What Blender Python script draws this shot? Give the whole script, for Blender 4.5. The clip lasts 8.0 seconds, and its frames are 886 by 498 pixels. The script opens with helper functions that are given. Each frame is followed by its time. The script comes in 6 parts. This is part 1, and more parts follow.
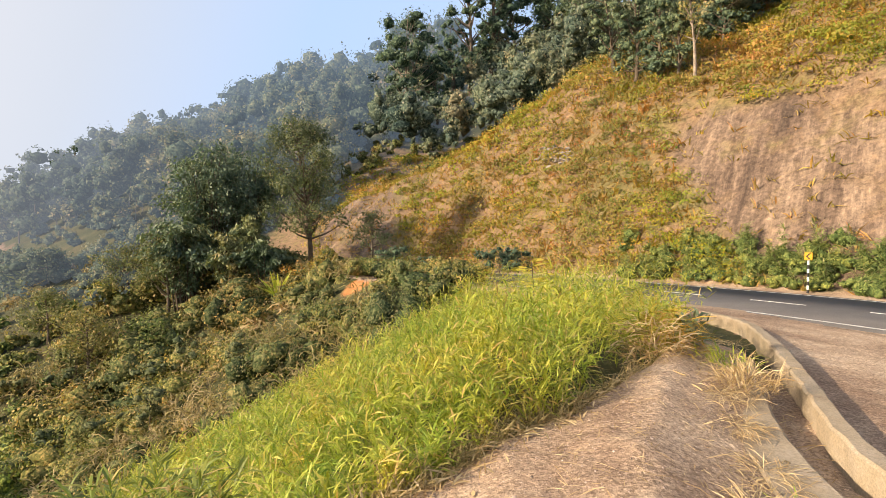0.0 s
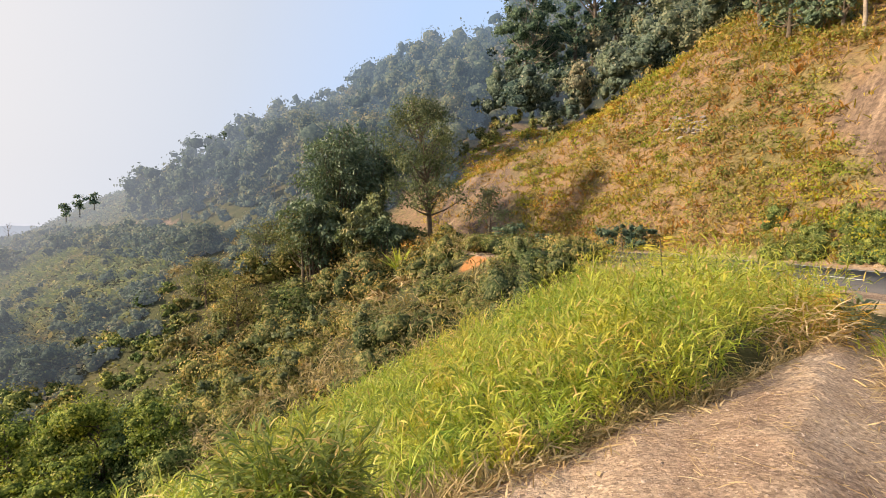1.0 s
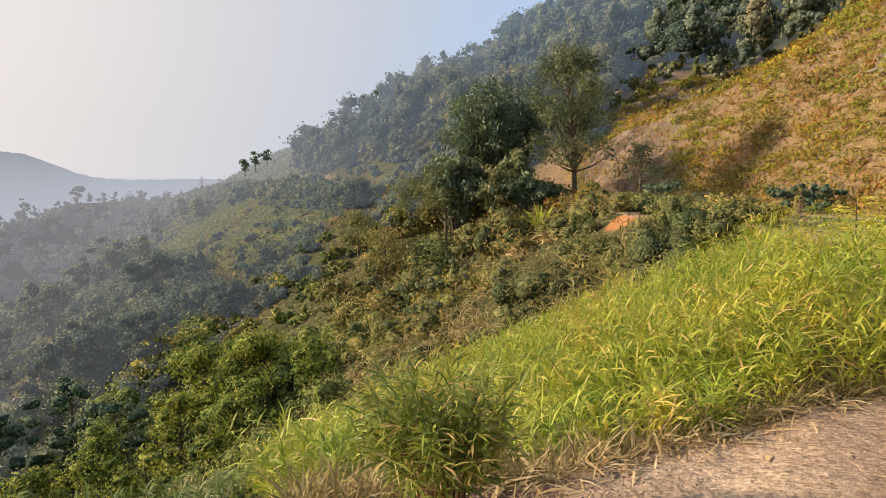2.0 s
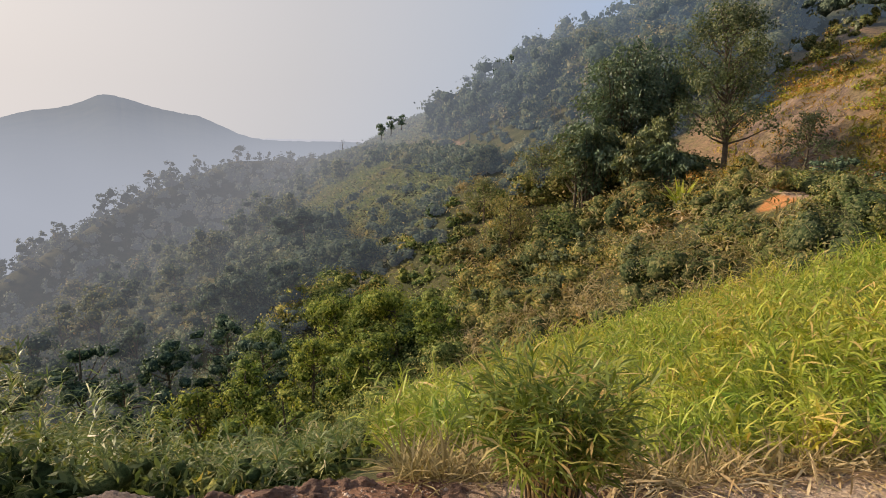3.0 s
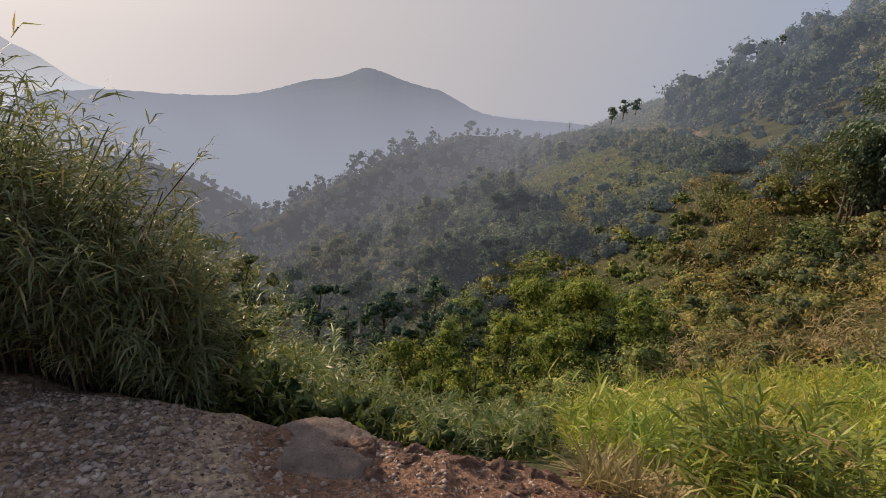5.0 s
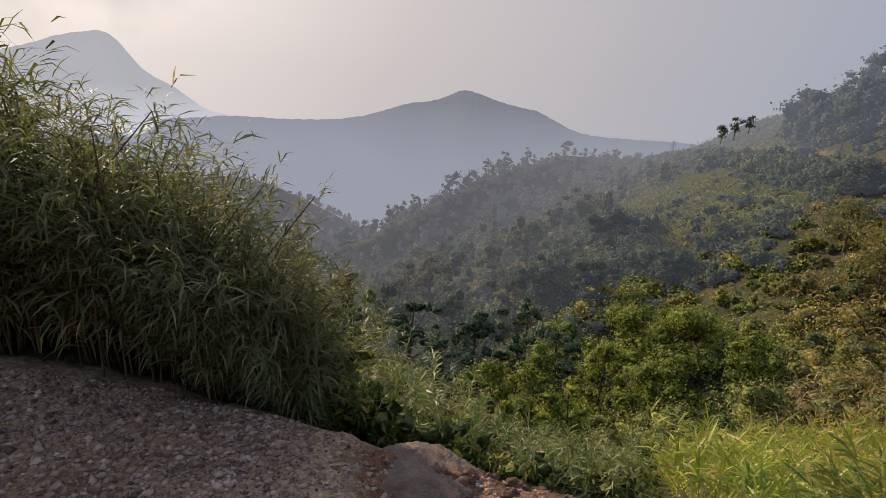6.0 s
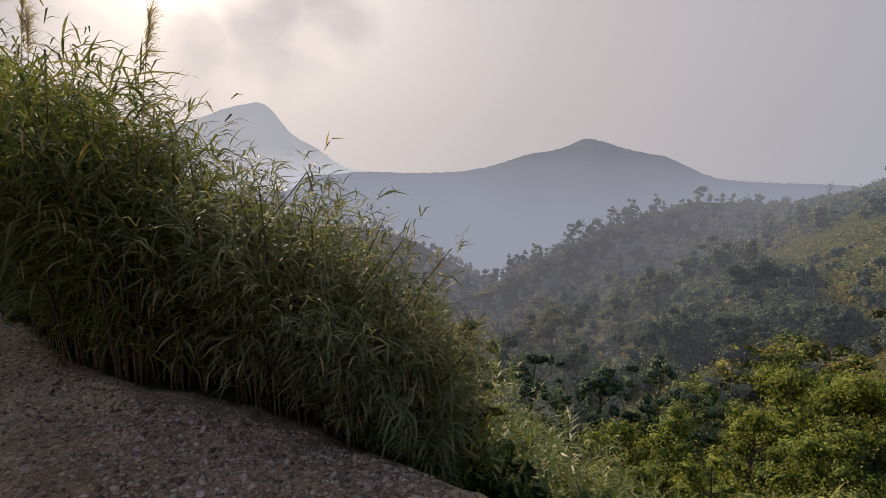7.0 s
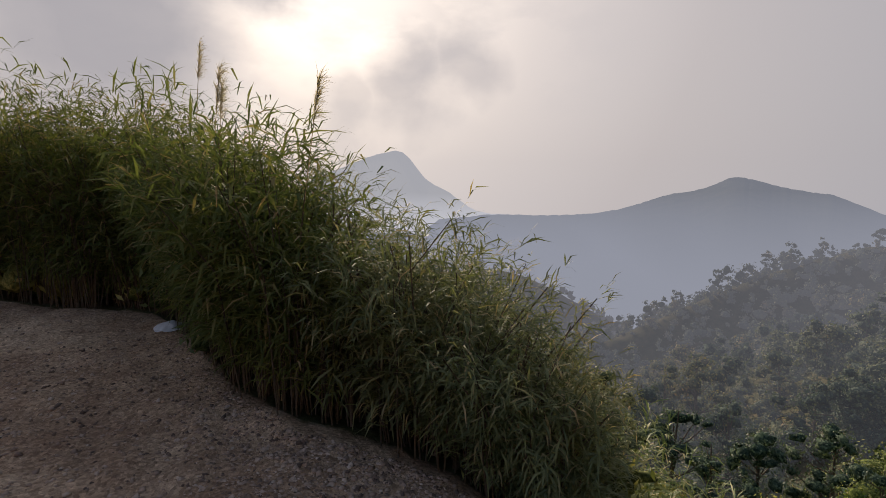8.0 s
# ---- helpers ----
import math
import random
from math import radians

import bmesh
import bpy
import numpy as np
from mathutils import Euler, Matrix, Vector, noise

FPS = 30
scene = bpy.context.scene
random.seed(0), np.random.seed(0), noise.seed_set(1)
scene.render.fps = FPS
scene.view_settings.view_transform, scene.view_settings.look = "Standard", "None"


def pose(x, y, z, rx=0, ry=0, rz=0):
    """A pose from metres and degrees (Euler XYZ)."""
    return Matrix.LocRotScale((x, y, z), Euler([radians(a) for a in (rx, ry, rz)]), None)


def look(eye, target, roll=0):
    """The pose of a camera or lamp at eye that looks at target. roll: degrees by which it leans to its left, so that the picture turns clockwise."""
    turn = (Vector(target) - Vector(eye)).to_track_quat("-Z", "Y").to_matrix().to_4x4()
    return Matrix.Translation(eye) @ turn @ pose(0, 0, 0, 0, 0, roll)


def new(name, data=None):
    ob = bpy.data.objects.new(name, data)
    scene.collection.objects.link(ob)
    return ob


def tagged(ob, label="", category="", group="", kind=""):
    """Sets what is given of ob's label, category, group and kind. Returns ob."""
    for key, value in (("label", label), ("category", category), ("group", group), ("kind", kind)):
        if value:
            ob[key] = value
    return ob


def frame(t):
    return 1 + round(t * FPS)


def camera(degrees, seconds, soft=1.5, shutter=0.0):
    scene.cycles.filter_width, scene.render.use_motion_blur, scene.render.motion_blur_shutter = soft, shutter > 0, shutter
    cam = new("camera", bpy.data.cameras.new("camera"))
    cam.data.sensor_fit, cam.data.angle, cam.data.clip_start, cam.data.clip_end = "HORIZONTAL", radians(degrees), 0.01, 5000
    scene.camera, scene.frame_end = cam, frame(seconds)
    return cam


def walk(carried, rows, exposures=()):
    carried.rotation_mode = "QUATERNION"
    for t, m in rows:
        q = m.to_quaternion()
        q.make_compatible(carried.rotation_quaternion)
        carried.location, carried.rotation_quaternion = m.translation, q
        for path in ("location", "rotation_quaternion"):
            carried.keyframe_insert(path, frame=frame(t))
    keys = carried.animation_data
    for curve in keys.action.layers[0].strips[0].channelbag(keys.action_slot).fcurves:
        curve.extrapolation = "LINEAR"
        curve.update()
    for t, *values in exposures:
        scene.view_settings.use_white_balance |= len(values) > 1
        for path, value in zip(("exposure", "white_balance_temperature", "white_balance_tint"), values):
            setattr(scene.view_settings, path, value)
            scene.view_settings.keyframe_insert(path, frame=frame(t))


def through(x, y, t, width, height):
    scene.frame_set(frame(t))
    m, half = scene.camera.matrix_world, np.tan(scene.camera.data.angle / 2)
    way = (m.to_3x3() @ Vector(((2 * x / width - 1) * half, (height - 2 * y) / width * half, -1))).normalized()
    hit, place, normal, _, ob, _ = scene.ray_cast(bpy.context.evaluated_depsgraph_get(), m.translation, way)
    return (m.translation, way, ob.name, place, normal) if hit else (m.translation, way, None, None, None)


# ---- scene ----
# ---- camera and its way ----
cam = camera(79.0, 8.0, 0.9)
EYE = 1.6
ROWS = [
    (0.0, 0.00, -2.00, -0.00, 0.000, 0.000, 0.000),
    (0.5, 6.63, -3.00, 0.31, -0.037, -0.035, 0.008),
    (1.0, 12.37, -4.47, 0.08, -0.068, -0.006, -0.012),
    (1.5, 19.45, -6.78, -0.63, -0.104, 0.050, -0.045),
    (2.0, 27.36, -9.02, -0.13, -0.155, 0.110, -0.082),
    (3.5, 46.74, -14.30, -1.78, -0.273, 0.283, -0.084),
    (4.0, 52.31, -15.58, -1.85, -0.280, 0.260, -0.075),
    (4.5, 58.90, -15.56, -3.27, -0.286, 0.226, -0.059),
    (6.0, 74.38, -14.25, -3.27, -0.253, 0.101, 0.087),
    (6.5, 80.52, -11.46, -1.93, -0.304, 0.045, 0.080),
    (7.0, 86.99, -9.50, -1.14, -0.314, 0.011, 0.097),
    (7.5, 93.48, -7.93, -0.77, -0.311, -0.028, 0.124),
    (8.0, 100.64, -5.20, -0.43, -0.322, -0.083, 0.130),
]
EXPOSURES = [(0.0, 0.92, 6650, 11), (1.0, 0.85, 6650, 11), (2.2, 0.55, 6650, 11), (3.5, 0.2, 6500, 12), (4.5, 0.0, 6450, 14), (6.0, -0.03, 6400, 15), (7.0, -0.12, 6400, 16), (8.0, -0.22, 6400, 15)]
walk(cam, [(t, pose(x, y, EYE + z, 90 + pitch, roll, yaw)) for t, yaw, pitch, roll, x, y, z in ROWS], EXPOSURES)

# ---- sky, sun ----
SUN_BEARING, SUN_HEIGHT = 111.5, 21.0
sb, sh = radians(SUN_BEARING), radians(SUN_HEIGHT)
SUN_WAY = Vector((-math.sin(sb) * math.cos(sh), math.cos(sb) * math.cos(sh), math.sin(sh)))


def build_sky():
    world = bpy.data.worlds.new("sky")
    scene.world = world
    world.use_nodes = True
    nt = world.node_tree
    nt.nodes.clear()
    out = nt.nodes.new("ShaderNodeOutputWorld")
    back = nt.nodes.new("ShaderNodeBackground")
    sky = nt.nodes.new("ShaderNodeTexSky")
    sky.sky_type = "NISHITA"
    sky.sun_disc = False
    sky.sun_elevation = sh
    sky.sun_rotation = -sb
    sky.air_density, sky.dust_density, sky.ozone_density = 1.0, 6.0, 1.0
    back.inputs["Strength"].default_value = 0.12
    # haze hides the horizon: the sky below a few degrees repeats the sky above it
    way = nt.nodes.new("ShaderNodeTexCoord").outputs["Generated"]
    split = nt.nodes.new("ShaderNodeSeparateXYZ")
    nt.links.new(way, split.inputs[0])
    lift = nt.nodes.new("ShaderNodeMath")
    lift.operation = "MAXIMUM"
    nt.links.new(split.outputs["Z"], lift.inputs[0])
    lift.inputs[1].default_value = 0.07
    merge = nt.nodes.new("ShaderNodeCombineXYZ")
    nt.links.new(split.outputs["X"], merge.inputs["X"])
    nt.links.new(split.outputs["Y"], merge.inputs["Y"])
    nt.links.new(lift.outputs[0], merge.inputs["Z"])
    nt.links.new(merge.outputs[0], sky.inputs["Vector"])
    # bright haze, thick near the horizon, brighter round the sun
    dot = nt.nodes.new("ShaderNodeVectorMath")
    dot.operation = "DOT_PRODUCT"
    nt.links.new(way, dot.inputs[0])
    dot.inputs[1].default_value = SUN_WAY
    toward = ramp_of(nt, dot.outputs["Value"], [(0.0, (2.5, 3.4, 5.0)), (0.28, (3.2, 3.5, 4.05)), (0.55, (4.0, 3.95, 4.05)), (0.82, (5.0, 4.7, 4.55)), (0.94, (6.0, 5.65, 5.4)), (0.985, (7.0, 6.6, 6.2)), (1.0, (9.5, 9.0, 8.4))])
    thick = ramp_of(nt, split.outputs["Z"], [(0.0, (0.98, 0.98, 0.98)), (0.25, (0.94, 0.94, 0.94)), (0.5, (0.9, 0.9, 0.9)), (0.9, (0.85, 0.85, 0.85))])
    veil = mix_of(nt, thick, sky.outputs[0], toward)
    # broken grey cloud about the sun
    stretch = nt.nodes.new("ShaderNodeMapping")
    stretch.inputs["Scale"].default_value = (1.0, 1.0, 2.2)
    stretch.inputs["Location"].default_value = (0.35, 0.1, 0.0)
    nt.links.new(way, stretch.inputs["Vector"])
    warp = nt.nodes.new("ShaderNodeTexNoise")
    warp.inputs["Scale"].default_value, warp.inputs["Detail"].default_value = 7.0, 5.0
    nt.links.new(way, warp.inputs["Vector"])
    bent = mix_of(nt, 0.13, way, warp.outputs["Color"])
    banks = None
    for bearing, rise, size, dark in ((104.5, 12.0, 0.10, 0.5), (98.5, 13.4, 0.075, 0.45), (110.0, 9.8, 0.075, 0.4), (132.0, 15.5, 0.2, 0.75), (118.5, 19.8, 0.06, 0.6)):
        a, e = radians(bearing), radians(rise)
        far = nt.nodes.new("ShaderNodeVectorMath")
        far.operation = "DISTANCE"
        nt.links.new(bent, far.inputs[0])
        at = Vector((-math.sin(a) * math.cos(e), math.cos(a) * math.cos(e), math.sin(e))) * 0.87 + Vector((0.065, 0.065, 0.065))
        far.inputs[1].default_value = at
        bank = ramp_of(nt, far.outputs["Value"], [(size * 0.35, (dark, dark, dark)), (size, (0, 0, 0))])
        banks = bank if banks is None else mix_of(nt, 1.0, banks, bank, "LIGHTEN")
    puffs = ramp_of(nt, noise_of(nt, 3.4, 6, 0.55, stretch.outputs[0]), [(0.48, (0, 0, 0)), (0.62, (1, 1, 1))])
    high = ramp_of(nt, split.outputs["Z"], [(0.1, (0, 0, 0)), (0.22, (1, 1, 1))])
    near = ramp_of(nt, dot.outputs["Value"], [(0.86, (0, 0, 0)), (0.95, (0.4, 0.4, 0.4))])
    cloud = mix_of(nt, 1.0, mix_of(nt, 1.0, puffs, high, "MULTIPLY"), near, "MULTIPLY")
    cloudy = mix_of(nt, cloud, veil, (5.2, 5.0, 4.9))
    nt.links.new(mix_of(nt, banks, cloudy, (3.35, 3.3, 3.5)), back.inputs["Color"])
    nt.links.new(back.outputs[0], out.inputs["Surface"])


sun = new("sun", bpy.data.lights.new("sun", "SUN"))
sun.data.energy, sun.data.angle, sun.data.color = 5.2, radians(0.8), (1.0, 0.81, 0.58)
sun.matrix_world = look(SUN_WAY * 60, (0, 0, 0))

# ---- materials ----


def shader(name, rough=0.8, spec=0.3):
    m = bpy.data.materials.new(name)
    m.use_nodes = True
    nt = m.node_tree
    bsdf = nt.nodes["Principled BSDF"]
    bsdf.inputs["Roughness"].default_value = rough
    bsdf.inputs["Specular IOR Level"].default_value = spec
    return m, nt, bsdf


def place_coord(nt):
    return nt.nodes.new("ShaderNodeNewGeometry").outputs["Position"]


def noise_of(nt, scale, detail=4.0, rough=0.6, coord=None):
    n = nt.nodes.new("ShaderNodeTexNoise")
    n.inputs["Scale"].default_value, n.inputs["Detail"].default_value, n.inputs["Roughness"].default_value = scale, detail, rough
    nt.links.new(coord or place_coord(nt), n.inputs["Vector"])
    return n.outputs["Fac"]


def ramp_of(nt, fac, stops):
    r = nt.nodes.new("ShaderNodeValToRGB")
    el = r.color_ramp.elements
    while len(el) < len(stops):
        el.new(0.5)
    for e, (p, c) in zip(el, stops):
        e.position, e.color = p, (*c, 1)
    nt.links.new(fac, r.inputs["Fac"])
    return r.outputs["Color"]


def mix_of(nt, fac, a, b, mode="MIX"):
    n = nt.nodes.new("ShaderNodeMix")
    n.data_type, n.blend_type = "RGBA", mode
    for value, sock in ((fac, n.inputs[0]), (a, n.inputs[6]), (b, n.inputs[7])):
        if isinstance(value, (int, float)):
            sock.default_value = value
        elif isinstance(value, tuple):
            sock.default_value = (*value, 1)
        else:
            nt.links.new(value, sock)
    return n.outputs[2]


def mult_of(nt, value, by):
    n = nt.nodes.new("ShaderNodeMath")
    n.operation = "MULTIPLY"
    nt.links.new(value, n.inputs[0])
    n.inputs[1].default_value = by
    return n.outputs[0]


def bump_of(nt, bsdf, height, strength, distance):
    b = nt.nodes.new("ShaderNodeBump")
    b.inputs["Strength"].default_value, b.inputs["Distance"].default_value = strength, distance
    nt.links.new(height, b.inputs["Height"])
    nt.links.new(b.outputs["Normal"], bsdf.inputs["Normal"])


def surface(name, stops, scale, fine, rough=0.85, spec=0.25, bump=0.5, depth=0.01):
    """Mottled matte surface: broad patches of the stops, fine grain over them."""
    m, nt, bsdf = shader(name, rough, spec)
    broad = ramp_of(nt, noise_of(nt, scale), stops)
    grain = noise_of(nt, fine, 6, 0.7)
    tone = ramp_of(nt, grain, [(0.25, (0.55, 0.55, 0.55)), (0.75, (1.25, 1.25, 1.25))])
    nt.links.new(mix_of(nt, 1.0, broad, tone, "MULTIPLY"), bsdf.inputs["Base Color"])
    bump_of(nt, bsdf, grain, bump, depth)
    return m


def plant_tone(nt, colour):
    """Each plant has its own shade of green, from deep to yellowish."""
    a = nt.nodes.new("ShaderNodeAttribute")
    a.attribute_name = "tone"
    shade = ramp_of(nt, a.outputs["Fac"], [(0.0, (1, 1, 1)), (0.1, (0.5, 0.62, 0.68)), (0.35, (0.8, 0.88, 0.88)), (0.6, (1.05, 1.04, 0.96)), (0.85, (1.32, 1.2, 0.95)), (1.0, (1.75, 1.32, 1.12))])
    return mix_of(nt, 1.0, colour, shade, "MULTIPLY")


def shaded_mass_material(name, stops, scale):
    """The close inner leafage of a plant: small leaves and twigs, deeply uneven, with shade painted into its colour."""
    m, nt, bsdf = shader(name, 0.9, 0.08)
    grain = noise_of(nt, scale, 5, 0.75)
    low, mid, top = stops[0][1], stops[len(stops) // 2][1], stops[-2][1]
    # the darkest grains stand for shade in the gaps between leaves
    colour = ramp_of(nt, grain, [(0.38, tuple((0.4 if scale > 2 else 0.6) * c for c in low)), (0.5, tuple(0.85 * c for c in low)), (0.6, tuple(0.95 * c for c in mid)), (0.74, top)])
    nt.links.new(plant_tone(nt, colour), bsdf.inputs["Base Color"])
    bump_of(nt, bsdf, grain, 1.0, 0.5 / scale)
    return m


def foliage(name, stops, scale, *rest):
    """Leaves and the inner leafage, coloured darker as shade, that goes with them."""
    return leaf_material(name + "_leaf", stops, *rest), shaded_mass_material(name + "_shaded_leafage", stops, scale)


def leaf_material(name, stops, patch=0.35, patch_tint=(0.75, 0.7, 0.45), through=0.35, rough=0.5, amount=0.5, second=0.0, second_tint=(0.5, 0.6, 0.55)):
    """Leaf blades: one tone each from the stops, patches of another tint, light shining through."""
    m, nt, bsdf = shader(name, rough, 0.35 if rough < 0.6 else 0.12)
    geo = nt.nodes.new("ShaderNodeNewGeometry")
    own = ramp_of(nt, geo.outputs["Random Per Island"], stops)
    mask = ramp_of(nt, noise_of(nt, patch, 3), [(0.45, (0, 0, 0)), (0.65, (amount, amount, amount))])
    colour = mix_of(nt, mask, own, mix_of(nt, 1.0, own, patch_tint, "MULTIPLY"))
    if second:
        mask = ramp_of(nt, noise_of(nt, second, 4), [(0.46, (0, 0, 0)), (0.6, (0.9, 0.9, 0.9))])
        colour = mix_of(nt, mask, colour, mix_of(nt, 1.0, colour, second_tint, "MULTIPLY"))
    colour = plant_tone(nt, colour)
    nt.links.new(colour, bsdf.inputs["Base Color"])
    trans = nt.nodes.new("ShaderNodeBsdfTranslucent")
    nt.links.new(mix_of(nt, 1.0, colour, (1.15, 1.2, 0.6), "MULTIPLY"), trans.inputs["Color"])
    mixer = nt.nodes.new("ShaderNodeMixShader")
    mixer.inputs[0].default_value = through
    nt.links.new(bsdf.outputs[0], mixer.inputs[1])
    nt.links.new(trans.outputs[0], mixer.inputs[2])
    nt.links.new(mixer.outputs[0], nt.nodes["Material Output"].inputs["Surface"])
    return m


def flat(name, colour, rough=0.5, spec=0.4):
    m, nt, bsdf = shader(name, rough, spec)
    n = ramp_of(nt, noise_of(nt, 18, 4), [(0.3, tuple(0.85 * c for c in colour)), (0.7, colour)])
    nt.links.new(n, bsdf.inputs["Base Color"])
    return m


def ground_material():
    """Soil under leaf litter, with spoil dirt, cut earth and red soil where the masks say so."""
    m, nt, bsdf = shader("ground_soil", 0.9, 0.15)

    def mask(name, soft=0.25, scale=1.3):
        a = nt.nodes.new("ShaderNodeAttribute")
        a.attribute_name = name
        add = nt.nodes.new("ShaderNodeMath")
        add.operation = "MULTIPLY_ADD"
        nt.links.new(noise_of(nt, scale, 5), add.inputs[0])
        add.inputs[1].default_value = 0.6
        nt.links.new(a.outputs["Fac"], add.inputs[2])
        return ramp_of(nt, add.outputs[0], [(0.8 - soft / 2, (0, 0, 0)), (0.8 + soft / 2, (1, 1, 1))])

    litter = ramp_of(nt, noise_of(nt, 0.4, 6), [(0.3, (0.04, 0.048, 0.02)), (0.5, (0.07, 0.072, 0.032)), (0.7, (0.11, 0.09, 0.045))])
    dirt = ramp_of(nt, noise_of(nt, 1.1, 8, 0.7), [(0.3, (0.33, 0.235, 0.168)), (0.5, (0.46, 0.355, 0.255)), (0.7, (0.56, 0.45, 0.335))])
    cut = ramp_of(nt, noise_of(nt, 0.16, 10, 0.72), [(0.3, (0.11, 0.105, 0.035)), (0.42, (0.19, 0.15, 0.07)), (0.52, (0.24, 0.155, 0.095)), (0.6, (0.2, 0.165, 0.075)), (0.75, (0.11, 0.11, 0.035))])
    # the bare face of the cut: dark and pale runs, turned to look upright from the camera
    along = nt.nodes.new("ShaderNodeVectorMath")
    along.operation = "DOT_PRODUCT"
    nt.links.new(place_coord(nt), along.inputs[0])
    along.inputs[1].default_value = (0.75, -0.66, 0.0)
    level = nt.nodes.new("ShaderNodeSeparateXYZ")
    nt.links.new(place_coord(nt), level.inputs[0])
    runs = nt.nodes.new("ShaderNodeCombineXYZ")
    nt.links.new(along.outputs["Value"], runs.inputs["X"])
    nt.links.new(mult_of(nt, level.outputs["Z"], 0.16), runs.inputs["Y"])
    rock = ramp_of(nt, noise_of(nt, 0.5, 9, 0.72, runs.outputs[0]), [(0.36, (0.075, 0.056, 0.044)), (0.46, (0.14, 0.1, 0.076)), (0.54, (0.2, 0.145, 0.107)), (0.66, (0.34, 0.25, 0.18))])
    rock = mix_of(nt, 1.0, rock, ramp_of(nt, noise_of(nt, 3.5, 8, 0.75, runs.outputs[0]), [(0.35, (0.6, 0.58, 0.58)), (0.65, (1.3, 1.3, 1.3))]), "MULTIPLY")
    rock = mix_of(nt, ramp_of(nt, noise_of(nt, 0.35, 8, 0.7), [(0.5, (0, 0, 0)), (0.64, (0.75, 0.75, 0.75))]), rock, cut)
    red = ramp_of(nt, noise_of(nt, 0.9, 5), [(0.3, (0.36, 0.15, 0.05)), (0.7, (0.5, 0.24, 0.1))])
    colour = mix_of(nt, mask("cut", 0.3, 0.3), litter, cut)
    colour = mix_of(nt, mask("rock", 0.2, 0.5), colour, rock)
    colour = mix_of(nt, mask("red", 0.25, 0.6), colour, red)
    # loose pebbles and crumbs in the dirt, each of its own tone, and broad darker patches
    pebble = nt.nodes.new("ShaderNodeTexVoronoi")
    pebble.inputs["Scale"].default_value, pebble.inputs["Randomness"].default_value = 42.0, 1.0
    nt.links.new(place_coord(nt), pebble.inputs["Vector"])
    own = nt.nodes.new("ShaderNodeSeparateXYZ")
    nt.links.new(pebble.outputs["Color"], own.inputs[0])
    dirt = mix_of(nt, 1.0, dirt, ramp_of(nt, own.outputs["X"], [(0.0, (0.62, 0.58, 0.56)), (0.5, (0.96, 0.94, 0.93)), (0.85, (1.12, 1.1, 1.08)), (1.0, (1.4, 1.38, 1.36))]), "MULTIPLY")
    dirt = mix_of(nt, 1.0, dirt, ramp_of(nt, noise_of(nt, 0.5, 5, 0.6), [(0.4, (0.7, 0.64, 0.62)), (0.58, (1.06, 1.04, 1.02))]), "MULTIPLY")
    dirt = mix_of(nt, mask("rubble_shade", 0.35, 3.0), dirt, mix_of(nt, 1.0, dirt, (0.56, 0.43, 0.4), "MULTIPLY"))
    colour = mix_of(nt, mask("dirt", 0.25, 2.0), colour, dirt)
    broken = ramp_of(nt, noise_of(nt, 3.2, 7, 0.8), [(0.36, (0.5, 0.48, 0.45)), (0.5, (0.95, 0.95, 0.95)), (0.64, (1.45, 1.4, 1.3))])
    colour = mix_of(nt, mask("cut", 0.3, 0.3), colour, mix_of(nt, 1.0, colour, broken, "MULTIPLY"))
    fine = noise_of(nt, 28, 10, 0.8)
    tone = ramp_of(nt, fine, [(0.3, (0.5, 0.5, 0.5)), (0.7, (1.3, 1.3, 1.3))])
    nt.links.new(mix_of(nt, 1.0, colour, tone, "MULTIPLY"), bsdf.inputs["Base Color"])
    relief = nt.nodes.new("ShaderNodeMath")
    relief.operation = "MULTIPLY_ADD"
    nt.links.new(noise_of(nt, 2.6, 7, 0.65), relief.inputs[0])
    relief.inputs[1].default_value = 4.0
    nt.links.new(mix_of(nt, 0.65, fine, noise_of(nt, 11, 6, 0.7)), relief.inputs[2])
    bump_of(nt, bsdf, relief.outputs[0], 1.0, 0.024)
    return m


build_sky()
# colours of the haze that is mixed into materials as emission
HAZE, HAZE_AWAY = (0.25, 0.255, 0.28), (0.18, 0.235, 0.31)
M_ASPHALT = surface("asphalt", [(0.3, (0.075, 0.073, 0.078)), (0.7, (0.11, 0.105, 0.108))], 0.5, 60, 0.8, 0.3, 0.3, 0.004)
M_PAINT = surface("road_paint", [(0.3, (0.55, 0.55, 0.52)), (0.7, (0.75, 0.75, 0.72))], 3, 40, 0.6, 0.3, 0.1, 0.002)
M_CONCRETE = surface("weathered_concrete", [(0.3, (0.26, 0.2, 0.14)), (0.5, (0.36, 0.29, 0.2)), (0.7, (0.4, 0.33, 0.25))], 2.2, 45, 0.9, 0.2, 0.5, 0.01)
M_STONE = surface("pale_stone", [(0.3, (0.3, 0.23, 0.19)), (0.7, (0.56, 0.46, 0.39))], 9, 60, 0.85, 0.25, 0.5, 0.006)
M_GRIT = leaf_material("grit", [(0.0, (0.09, 0.07, 0.062)), (0.4, (0.27, 0.2, 0.16)), (0.75, (0.38, 0.295, 0.24)), (0.95, (0.44, 0.355, 0.295)), (1.0, (0.58, 0.49, 0.42))], 2.0, (0.8, 0.72, 0.7), 0.0, 0.9)
M_BOULDER = surface("earthy_boulder", [(0.3, (0.24, 0.18, 0.15)), (0.5, (0.37, 0.285, 0.24)), (0.7, (0.48, 0.38, 0.32))], 5, 70, 0.92, 0.15, 1.0, 0.04)
